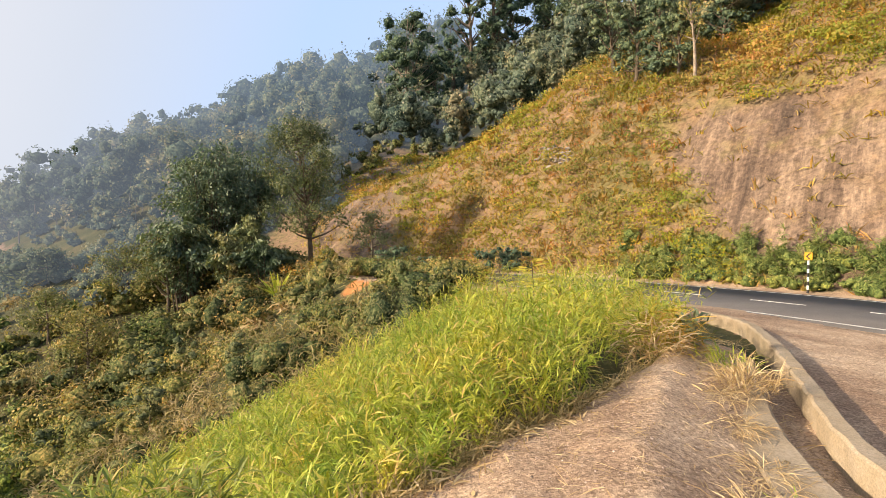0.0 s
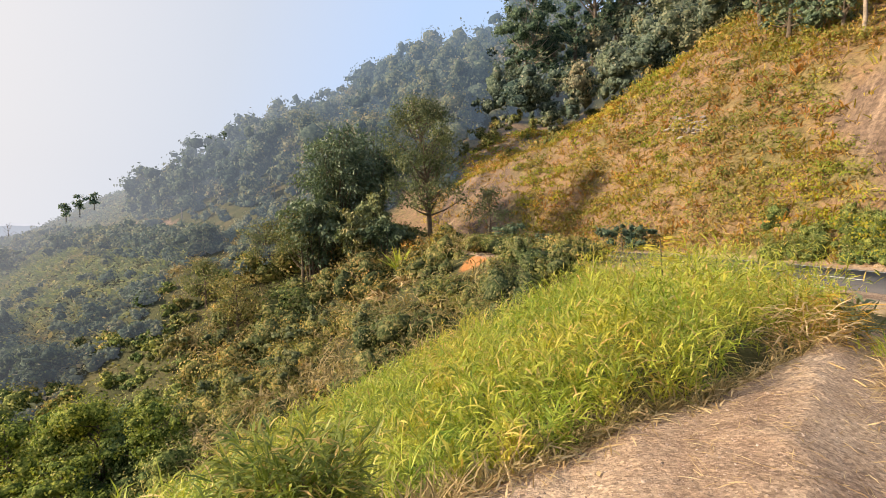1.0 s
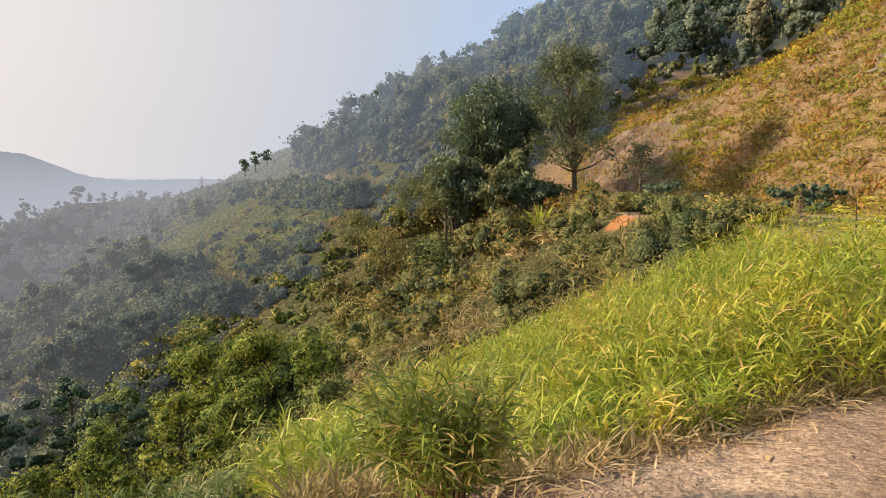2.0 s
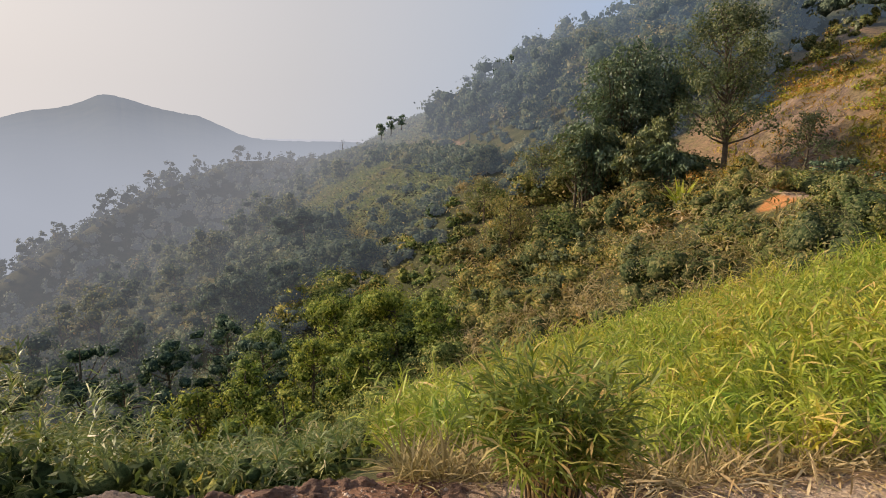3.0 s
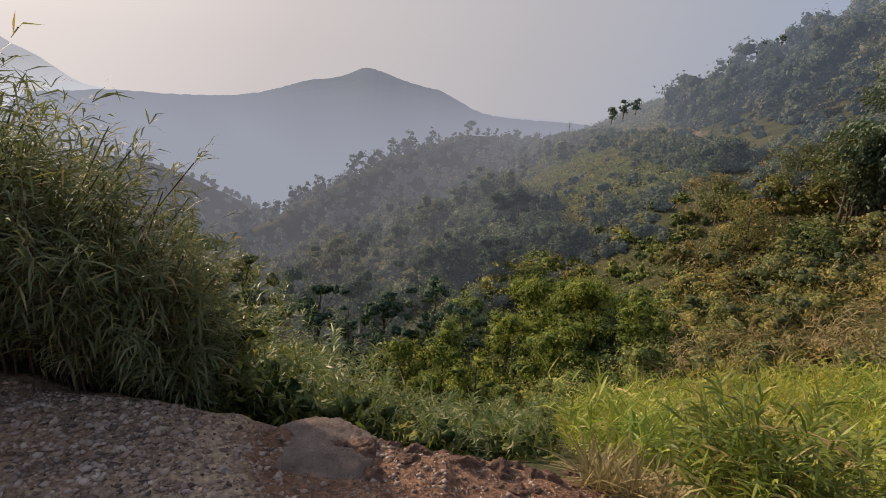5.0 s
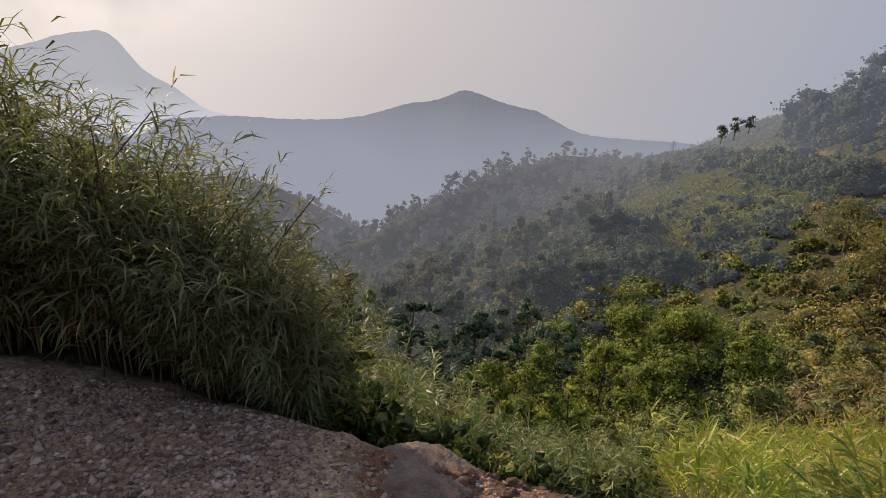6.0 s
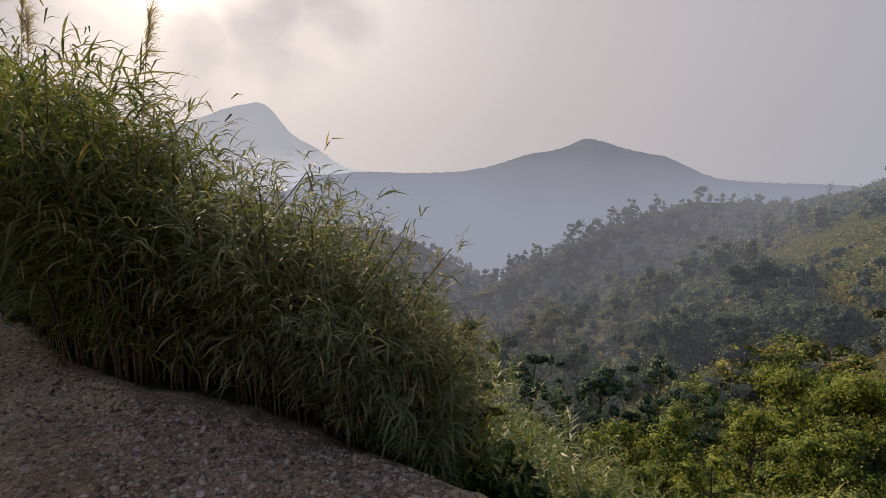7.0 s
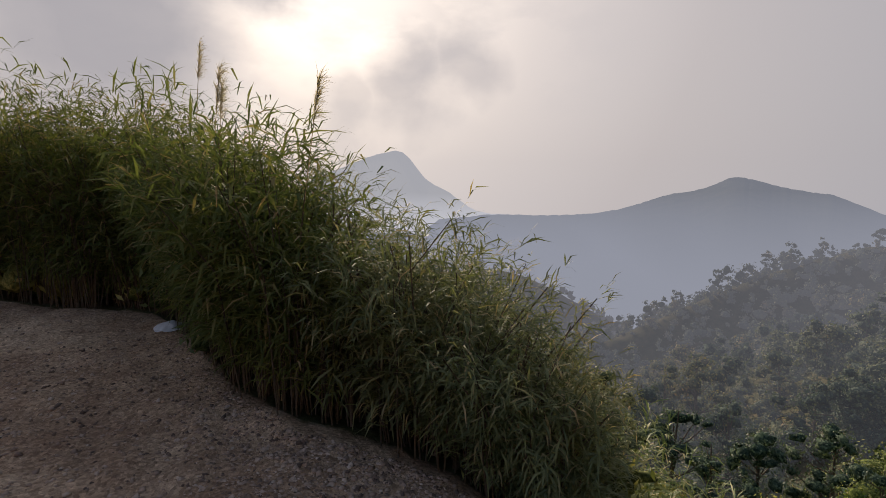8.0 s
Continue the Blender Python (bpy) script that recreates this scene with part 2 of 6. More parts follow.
M_CLOD = surface("red_earth_clod", [(0.3, (0.14, 0.085, 0.065)), (0.7, (0.27, 0.17, 0.125))], 9, 60, 0.92, 0.15, 1.0, 0.025)
M_SLIDE = surface("grey_slide_stone", [(0.3, (0.2, 0.175, 0.155)), (0.7, (0.36, 0.32, 0.29))], 3, 30, 0.9, 0.2, 0.6, 0.02)
M_BARK = surface("bark", [(0.3, (0.08, 0.062, 0.045)), (0.7, (0.17, 0.135, 0.1))], 3, 25, 0.9, 0.2, 0.6, 0.02)
M_PALE_BARK = surface("pale_bark", [(0.3, (0.2, 0.16, 0.12)), (0.7, (0.36, 0.3, 0.24))], 2, 20, 0.85, 0.2, 0.5, 0.02)
M_STRAW_DULL = leaf_material("dull_straw", [(0.0, (0.2, 0.15, 0.07)), (0.5, (0.32, 0.25, 0.12)), (1.0, (0.42, 0.33, 0.19))], 0.3, (0.7, 0.8, 0.5), 0.2, 0.7)
M_STRAW = leaf_material("dry_straw", [(0.0, (0.33, 0.22, 0.11)), (0.5, (0.5, 0.37, 0.2)), (1.0, (0.62, 0.5, 0.31))], 1.0, (0.7, 0.6, 0.5), 0.2, 0.7)
M_GRASS = leaf_material("broom_grass_leaf", [(0.0, (0.213, 0.26, 0.035)), (0.4, (0.37, 0.42, 0.05)), (0.74, (0.48, 0.48, 0.075)), (0.9, (0.54, 0.47, 0.12)), (1.0, (0.57, 0.38, 0.18))], 0.5, (1.2, 0.9, 0.8), 0.3, amount=0.8, second=1.5, second_tint=(0.5, 0.7, 0.5))
M_DRYGRASS = leaf_material("dry_grass_leaf", [(0.0, (0.2, 0.17, 0.045)), (0.4, (0.35, 0.25, 0.08)), (0.8, (0.47, 0.33, 0.13)), (1.0, (0.44, 0.23, 0.11))], 0.14, (0.75, 1.05, 0.3), 0.3, 0.7, 0.95, 0.35, (1.15, 0.8, 0.75))
M_TUFT = leaf_material("tussock_leaf", [(0.0, (0.1, 0.15, 0.03)), (0.6, (0.2, 0.25, 0.05)), (0.84, (0.32, 0.35, 0.08)), (1.0, (0.6, 0.43, 0.22))], 1.0, (1.1, 0.95, 0.6), 0.35)
M_SHRUB_CANE = leaf_material("shrub_cane_leaf", [(0.0, (0.1, 0.15, 0.05)), (0.6, (0.18, 0.235, 0.08)), (0.86, (0.3, 0.32, 0.12)), (1.0, (0.5, 0.4, 0.24))], 1.0, (1.1, 0.95, 0.7), 0.35)
M_CANE_BANK = leaf_material("tall_cane_leaf", [(0.0, (0.085, 0.115, 0.045)), (0.6, (0.14, 0.17, 0.065)), (0.88, (0.2, 0.21, 0.085)), (1.0, (0.34, 0.26, 0.16))], 0.5, (1.15, 0.95, 0.8), 0.45, 0.75)
M_CANE = leaf_material("cane_leaf", [(0.0, (0.11, 0.135, 0.075)), (0.6, (0.18, 0.21, 0.115)), (0.88, (0.26, 0.28, 0.145)), (1.0, (0.42, 0.34, 0.22))], 0.5, (1.15, 0.9, 0.8), 0.4, 0.6)
# forest greens greyed towards blue, standing in for haze on the woods
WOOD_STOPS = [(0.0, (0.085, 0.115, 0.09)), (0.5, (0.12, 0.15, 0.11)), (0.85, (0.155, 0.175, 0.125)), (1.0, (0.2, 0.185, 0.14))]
M_WOOD_LEAF, M_WOOD_MASS = foliage("forest", [(p, tuple(1.1 * q for q in c)) for p, c in WOOD_STOPS], 2.2, 0.035, (1.4, 1.1, 0.9), 0.2, 0.55, 0.8)
M_VINE, M_VINE_MASS = foliage("vine", [(0.0, (0.11, 0.149, 0.048)), (0.5, (0.182, 0.226, 0.072)), (0.85, (0.248, 0.275, 0.084)), (1.0, (0.308, 0.275, 0.132))], 4.0, 0.07, (1.35, 0.98, 0.85), 0.1, 0.6, 0.8)
M_THICKET, M_THICKET_MASS = foliage("thicket", [(0.0, (0.105, 0.15, 0.035)), (0.5, (0.18, 0.23, 0.052)), (0.85, (0.255, 0.29, 0.075)), (1.0, (0.31, 0.3, 0.105))], 4.0, 0.2, (1.2, 1.0, 0.8), 0.3, 0.6)
M_SCRUB, M_SCRUB_MASS = foliage("scrub", [(0.0, (0.12, 0.14, 0.055)), (0.4, (0.22, 0.215, 0.085)), (0.7, (0.3, 0.255, 0.11)), (0.9, (0.32, 0.25, 0.12)), (1.0, (0.37, 0.27, 0.15))], 4.0, 0.15, (0.55, 0.8, 0.55), 0.25, 0.65, 0.8, 0.1, (1.35, 1.0, 0.85))
M_CUTPLANT = leaf_material("slope_weed_leaf", [(0.0, (0.15, 0.17, 0.04)), (0.35, (0.23, 0.22, 0.05)), (0.65, (0.31, 0.25, 0.07)), (0.85, (0.37, 0.25, 0.1)), (1.0, (0.38, 0.2, 0.1))], 0.12, (0.9, 1.2, 0.4), 0.3, 0.6, 0.95, 0.25, (1.2, 0.95, 0.95))
M_DARK_LEAF, M_DARK_MASS = foliage("dark_tree", [(0.0, (0.095, 0.135, 0.09)), (0.5, (0.14, 0.185, 0.11)), (0.9, (0.19, 0.225, 0.125)), (1.0, (0.21, 0.225, 0.125))], 3.0, 0.4, (1.3, 1.1, 0.85), 0.2, 0.55)
M_OLIVE_LEAF, M_OLIVE_MASS = foliage("olive_tree", [(0.0, (0.112, 0.133, 0.0697)), (0.6, (0.168, 0.182, 0.093)), (0.9, (0.238, 0.231, 0.124)), (1.0, (0.336, 0.28, 0.171))], 4.0, 0.5, (1.15, 0.95, 0.8), 0.3, 0.6)
M_SLOPE_LEAF, M_SLOPE_MASS = foliage("slope_shrub", [(0.0, (0.1, 0.13, 0.045)), (0.5, (0.16, 0.19, 0.065)), (0.85, (0.22, 0.24, 0.09)), (1.0, (0.3, 0.26, 0.13))], 9.0, 0.6, (1.1, 0.95, 0.8), 0.3, 0.5)
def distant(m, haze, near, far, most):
    """Mixes the pale veil of distance into a material as glow, thicker farther off."""
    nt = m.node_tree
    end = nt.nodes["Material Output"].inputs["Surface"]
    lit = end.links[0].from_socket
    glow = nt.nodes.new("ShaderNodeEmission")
    # the painted haze is bluer away from the sun
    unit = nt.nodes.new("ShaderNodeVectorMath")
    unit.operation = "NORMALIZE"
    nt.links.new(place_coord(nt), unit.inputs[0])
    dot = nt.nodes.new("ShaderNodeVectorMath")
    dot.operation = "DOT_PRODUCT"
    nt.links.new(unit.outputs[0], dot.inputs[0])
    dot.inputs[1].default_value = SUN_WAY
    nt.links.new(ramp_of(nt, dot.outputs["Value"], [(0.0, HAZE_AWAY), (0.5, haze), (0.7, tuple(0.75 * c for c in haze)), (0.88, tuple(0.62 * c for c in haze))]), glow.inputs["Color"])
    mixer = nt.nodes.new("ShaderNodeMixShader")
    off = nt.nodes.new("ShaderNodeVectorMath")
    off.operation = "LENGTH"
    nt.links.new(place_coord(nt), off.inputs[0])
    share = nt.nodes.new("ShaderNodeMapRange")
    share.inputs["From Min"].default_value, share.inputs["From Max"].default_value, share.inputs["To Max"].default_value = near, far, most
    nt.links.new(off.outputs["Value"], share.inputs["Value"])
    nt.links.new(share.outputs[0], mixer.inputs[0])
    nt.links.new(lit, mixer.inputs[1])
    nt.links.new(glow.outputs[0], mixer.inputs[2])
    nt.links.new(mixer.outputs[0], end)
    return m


# haze glows from 24 m out, on middle-distance plants as well
M_FAR_LEAF, M_FAR_MASS = [distant(m, HAZE, 24, 290, 0.92) for m in foliage("hazed_far", WOOD_STOPS, 1.3, 0.035, (1.35, 1.1, 0.9), 0.25, 0.7, 0.9)]
M_FAR_GRASS = distant(leaf_material("hazed_grass", [(0.0, (0.17, 0.2, 0.075)), (0.6, (0.26, 0.28, 0.11)), (1.0, (0.34, 0.31, 0.15))], 0.06, (1.2, 0.9, 0.85), 0.3, 0.8, 0.8), HAZE, 24, 290, 0.92)
M_FAR_BARK = distant(surface("hazed_bark", [(0.3, (0.1, 0.08, 0.06)), (0.7, (0.2, 0.165, 0.13))], 2, 20, 0.9, 0.1, 0.4, 0.02), HAZE, 24, 290, 0.92)
# the ground sheet also gets haze mixed in as glow, past 50 m
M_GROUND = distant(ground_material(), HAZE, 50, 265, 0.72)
M_YELLOW = leaf_material("yellow_leaf", [(0.0, (0.4, 0.36, 0.03)), (1.0, (0.6, 0.5, 0.06))], 1.0, (1, 1, 1), 0.35)
M_PLUME = leaf_material("seed_plume", [(0.0, (0.42, 0.35, 0.31)), (1.0, (0.62, 0.54, 0.49))], 1.0, (1, 1, 1), 0.4, 0.85)

# ---- lie of the land ----
ROAD = [(20, -60, -0.6), (19.5, -25, -0.75), (18.6, -8, -0.85), (17.2, 2, -0.85), (15.0, 10.5, -0.85), (12.0, 16.8, -0.85), (8.6, 22, -0.9), (4.2, 28, -1.0), (-1, 35, -1.3),
        (-5.5, 42.5, -1.6), (-13, 48.5, -1.8), (-25, 54, -2.0), (-45, 63, -2.2), (-75, 81, -3.2), (-110, 104, -5), (-145, 122, -8), (-175, 134, -11), (-192, 144, -13), (-202, 162, -15), (-200, 190, -17), (-185, 230, -20)]
CREST = [(150, 40, 85), (100, 95, 80), (45, 128, 66), (0, 134, 54), (-35, 135, 39), (-66, 132, 26), (-95, 131, 17.5), (-125, 138, 16), (-154, 146, 15), (-178, 146, 7), (-196, 154, -3.5), (-215, 185, -28), (-240, 260, -60)]
SPUR = [(-180, 138, -13), (-198, 112, -11), (-197, 80, -20), (-190, 57, -28), (-186, 36, -38), (-178, 12, -48), (-160, -20, -62)]
NEAR_SPUR = [(-2, -6, -0.5), (-9, -5.5, -1.2), (-20, -5, -5.5), (-38, -5, -13), (-70, -10, -28), (-120, -20, -55)]
FAR_SPUR = [(-320, -150, -40), (-338, -80, -42), (-339, -26, -42), (-333, 3, -50), (-313, 15, -60), (-288, 32, -74), (-250, 45, -90)]


def smooth_line(points, step):
    """Catmull-Rom curve through the points, as an array of x, y, z."""
    p = np.array([points[0], *points, points[-1]], float)
    out = []
    for i in range(1, len(p) - 2):
        n = max(2, int(np.linalg.norm(p[i + 1] - p[i]) / step))
        t = np.linspace(0, 1, n, endpoint=False)[:, None]
        a, b, c, d = p[i - 1], p[i], p[i + 1], p[i + 2]
        out.append(0.5 * ((2 * b) + (c - a) * t + (2 * a - 5 * b + 4 * c - d) * t ** 2 + (3 * b - a - 3 * c + d) * t ** 3))
    out.append(p[-1:])
    return np.concatenate(out)


ROAD_LINE, CREST_LINE = smooth_line(ROAD, 1.5), smooth_line(CREST, 6)
SPUR_LINE, NEAR_LINE, FAR_LINE = smooth_line(SPUR, 6), smooth_line(NEAR_SPUR, 3), smooth_line(FAR_SPUR, 6)
KERB_LINE = smooth_line([(3.0, -9, -0.2), (2.7, -4, -0.2), (2.75, 0, -0.2), (3.4, 4.0, -0.2), (4.42, 6.47, -0.2), (5.5, 9.0, -0.2), (6.3, 11.5, -0.28), (6.2, 14.5, -0.4)], 0.25)


def near_line(line, x, y):
    """For each place: distance to the line, its height there, and the side (plus: to the right of its run)."""
    best, hz, side = np.full(x.shape, 1e9), np.zeros(x.shape), np.zeros(x.shape)
    a, d = line[:-1], np.diff(line, axis=0)
    for (ax, ay, az), (dx, dy, dz) in zip(a, d):
        t = np.clip(((x - ax) * dx + (y - ay) * dy) / (dx * dx + dy * dy + 1e-9), 0, 1)
        ex, ey = x - ax - t * dx, y - ay - t * dy
        q = ex * ex + ey * ey
        m = q < best
        best = np.where(m, q, best)
        hz = np.where(m, az + t * dz, hz)
        side = np.where(m, np.sign(dy * ex - dx * ey), side)
    return np.sqrt(best), hz, side


def smax(a, b, k):
    h = np.clip(0.5 + 0.5 * (a - b) / k, 0, 1)
    return b + (a - b) * h + k * h * (1 - h)


def smin(a, b, k):
    return -smax(-a, -b, k)


def ripple(x, y, size, seed=0.0):
    """Uneven ground: value noise in two octaves, about -1 to 1."""
    x, y = np.asarray(x, float), np.asarray(y, float)
    total = 0
    for octave, weight in ((1.0, 1.0), (2.3, 0.5)):
        u, v = x * octave * 1.6 / size + 13.7 * seed, y * octave * 1.6 / size - 7.3 * seed
        i, j = np.floor(u), np.floor(v)
        f, g = u - i, v - j
        f, g = f * f * (3 - 2 * f), g * g * (3 - 2 * g)

        def corner(a, b):
            h = np.sin(a * 127.1 + b * 311.7 + octave * 74.7) * 43758.5453
            return 2 * (h - np.floor(h)) - 1

        total = total + weight * ((corner(i, j) * (1 - f) + corner(i + 1, j) * f) * (1 - g) + (corner(i, j + 1) * (1 - f) + corner(i + 1, j + 1) * f) * g)
    return total * 0.9


PAD_B = np.array([-180, -150, -60, -40, -25, -21, -13, 0, 17, 36, 64, 78, 95, 104, 115, 121, 125, 128, 135, 145, 165, 180], float)
PAD_R = np.array([14, 12, 9, 9.5, 9.0, 6.9, 5.2, 4.1, 3.2, 3.0, 2.85, 2.95, 3.35, 3.75, 4.1, 4.9, 6.6, 8.0, 8.9, 11, 13, 14], float)
PAD_Z = np.array([0.3, 0, -0.2, -0.15, 0.0, -0.07, -0.25, -0.38, -0.4, -0.4, -0.3, -0.2, -0.1, 0.0, 0.1, 0.15, 0.2, 0.22, 0.25, 0.3, 0.3, 0.3], float)


def pad_shape(x, y):
    b, r = np.degrees(np.arctan2(-x, y)), np.hypot(x, y)
    edge, ze = np.interp(b, PAD_B, PAD_R), np.interp(b, PAD_B, PAD_Z)
    return r, edge, ze, b


def land(x, y):
    """Height of the ground, and masks of its surface."""
    x, y = np.asarray(x, float), np.asarray(y, float)
    d, zr, side = near_line(ROAD_LINE, x, y)
    up = np.clip(d - 5.2, 0, None)
    steep = np.interp(y - 0.4 * x, [-10, 12, 52, 68], [1.15, 1.15, 1.25, 0.7])
    bank = np.interp(y - 0.4 * x, [-10, 12, 36, 42, 47, 52, 60, 70], [12.0, 12.0, 13.0, 15.5, 17.0, 14.0, 10.0, 4.0])
    climb = np.minimum(up * steep, bank) + np.clip(up - bank / steep, 0, None) * 0.56
    climb = climb + np.clip(up / 8, 0, 1) * (0.9 * ripple(x, y, 14) + 0.45 * ripple(x, y, 4.3, 1))
    dc, zc, sc = near_line(CREST_LINE, x, y)
    cap = zc + np.where(sc > 0, -0.35, -0.1) * dc
    uphill = smin(zr + climb, np.maximum(cap, zr + 0.2), 5.0)
    uphill = np.where(d < 6.5, zr + np.minimum(climb, uphill - zr), uphill)
    down = np.clip(d - 5.0, 0, None)
    fall = 0.62 * np.minimum(down, 42) + 0.42 * np.clip(down - 42, 0, None)
    downhill = zr - fall + np.clip(down / 10, 0, 1) * (0.7 * ripple(x, y, 17, 2) + 0.3 * ripple(x, y, 5, 3))
    z = np.where(side > 0, uphill, downhill)
    for line, slope, k in ((SPUR_LINE, 0.5, 8), (NEAR_LINE, 0.62, 2.5), (FAR_LINE, 0.5, 10)):
        ds, zs, _ = near_line(line, x, y)
        z = smax(z, zs - slope * ds + 0.6 * ripple(x, y, 23, 4) * np.clip(ds / 10, 0.1, 1), k)
    # the grassed shoulder ahead
    out = (np.abs((x - 2) / 8.2) ** 3 + np.abs((y - 5) / 8.6) ** 3) ** (1 / 3)
    shoulder = -0.35 + 0.47 * np.minimum(x, 0.5) - 0.04 * y - 0.85 * 8 * np.clip(out - 1, 0, None)
    r, edge, ze, b = pad_shape(x, y)
    k = np.clip(r / edge, 0, 1)
    drop = np.interp(b, [-180, -30, -20, 45, 60, 80, 92, 100, 125, 140, 180], [0.1, 0.3, 0.6, 0.6, 0.8, 0.8, 0.6, 0.25, 0.1, 0.05, 0.05])
    pad = ze * k ** 1.5 - drop * np.clip(r - edge, 0, 8) - 1.2 * np.clip(r - edge - 8, 0, None)
    pad = pad + np.where(r < edge + 2, 0.04 * ripple(x, y, 1.9) + np.where(b > 60, 0.032, 0.018) * ripple(x, y, 0.6, 2) + np.where(b > 60, 0.016, 0.008) * ripple(x, y, 0.24, 3), 0)
    made = smax(shoulder, pad, 0.25)
    # right of the drain: level soil down to the road
    dk, zk, sk = near_line(KERB_LINE, x, y)
    inner = np.where(sk > 0, dk, -dk)
    verge = np.where(side > 0, -9, np.interp(dk, [0, 0.5, 4, 9], [-0.42, -0.45, -0.8, -0.95]))
    near_road = (y < 15.5) & (y > -10) & (d < 16.5)
    made = np.where((inner > 0.05) & near_road, np.maximum(verge, zr - 0.02), made)
    beside = near_road & (y < 9.5) & (inner < 0.05) & (inner > -3)
    bare = np.interp(y, [3, 4.4, 5.6, 6.6], [0.95, 0.8, 0.58, 0.42])
    made = np.where(beside, np.minimum(made, -0.3 + 0.3 * np.clip(-bare - inner, 0, None)), made)
    ditch = (inner <= 0.05) & (inner > -np.minimum(bare, 0.75)) & near_road & (y < 9.5)
    made = np.where(ditch, np.minimum(made, -0.52 + 0.06 * ripple(x, y, 1.1, 5)), made)
    z = np.where(d < 4.2, zr - 0.03, np.where((side < 0) | (d < 4), smax(z, made, 0.3) * 1.0, z))
    z = np.where((inner > -0.9) & near_road & (side < 0) & (d >= 4.2), made, z)
    floor_z = -150.0
    z = np.maximum(z, floor_z + 3 * ripple(x, y, 400))
    dirt = np.clip(1.0 - (r - edge) / 0.5, 0, 1) * np.where(inner < -0.1, 1, 1)
    dirt = np.maximum(dirt, ((inner > -0.12) & near_road & (d < 16)) * 0.85)
    dirt = np.maximum(dirt, (d < 5.2) * 0.7)
    cutm = np.where(side > 0, np.clip((d - 4.4) / 1.2, 0, 1) * np.clip((36 - d + 0.2 * x) / 8, 0, 1) * np.clip((x + 23) / 5, 0, 1), 0)
    cutm = np.maximum(cutm, np.where((side > 0) & (x < -60) & (d < 24) & (d > 4), 0.28, 0))
    rock = np.where(side > 0, np.clip((d - 4.6) / 1, 0, 1) * np.clip((16 - d + 0.15 * (x - 16)) / 5, 0, 1) * np.clip((x - 12.6) / 3, 0, 1), 0)
    rock = np.maximum(rock, np.where(side > 0, 0.75 * np.clip((d - 4.6) / 1, 0, 1) * np.clip((15 - d) / 2, 0, 1) * np.clip(1.3 - np.abs(x + 9) / 7, 0, 1) * (y > 30), 0))
    red = np.where((side < 0) & (np.hypot(x + 4.8, y - 31.2) < 4), np.clip(1.4 - np.hypot(x + 4.8, y - 31.2) / 1.25, 0, 1), 0)
    rock = np.maximum(rock, np.where((side > 0) & (x < -70) & (x > -135) & (d < 9.5) & (d > 3.5), 0.7, 0))
    rubble_shade = np.clip((b - 36) / 8, 0, 1) * np.clip((86 - b) / 10, 0, 1) * np.clip((r - 2.0) / 0.5, 0, 1) * np.clip((edge + 1.5 - r) / 0.3, 0, 1)
    # left side: patchy browner dirt, darkened partly for its backlit look
    rubble_shade = np.maximum(rubble_shade, 0.32 * np.clip((b - 80) / 8, 0, 1) * (r < edge + 1))
    return z, {"rubble_shade": rubble_shade, "dirt": dirt, "cut": cutm, "rock": rock, "red": red}


def height(x, y):
    return land(np.atleast_1d(x), np.atleast_1d(y))[0]


# ---- mesh tools ----


def mesh_of(name, verts, faces, material, smooth=False, core=None):
    """A mesh from arrays: verts (n, 3), faces (m, 3 or 4) or a list of such arrays."""
    me = bpy.data.meshes.new(name)
    verts = np.asarray(verts, np.float32)
    tone = verts[:, 3].copy() if verts.shape[1] == 4 else None
    verts = np.ascontiguousarray(verts[:, :3])
    groups = faces if isinstance(faces, list) else [faces]
    groups = [np.asarray(f, np.int32) for f in groups if len(f)]
    loops = np.concatenate([f.ravel() for f in groups])
    sizes = np.concatenate([np.full(len(f), f.shape[1], np.int32) for f in groups])
    me.vertices.add(len(verts))
    me.vertices.foreach_set("co", verts.ravel())
    me.loops.add(len(loops))
    me.loops.foreach_set("vertex_index", loops)
    me.polygons.add(len(sizes))
    me.polygons.foreach_set("loop_start", np.concatenate([[0], np.cumsum(sizes)[:-1]]).astype(np.int32))
    me.polygons.foreach_set("loop_total", sizes)
    if smooth:
        me.polygons.foreach_set("use_smooth", np.ones(len(sizes), bool))
    me.update(calc_edges=True)
    if tone is not None:
        me.attributes.new("tone", "FLOAT", "POINT").data.foreach_set("value", tone)
    me.materials.append(material)
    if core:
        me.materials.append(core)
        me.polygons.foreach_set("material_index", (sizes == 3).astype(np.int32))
    return me


def link(name, me, parent=None, label=""):
    ob = new(name, me)
    if parent:
        ob.parent = parent
    if label:
        ob["label"] = label
    return ob


def part(name, bm, material, parent=None, label="", smooth=False):
    me = bpy.data.meshes.new(name)
    bm.to_mesh(me)
    bm.free()
    me.materials.append(material)
    if smooth:
        for p in me.polygons:
            p.use_smooth = True
    return link(name, me, parent, label)


def thing(name, at, label, category, group="", kind=""):
    ob = new(name)
    ob.empty_display_size = 0.1
    ob.location = at
    return tagged(ob, label, category, group, kind)


rng = np.random.default_rng(11)


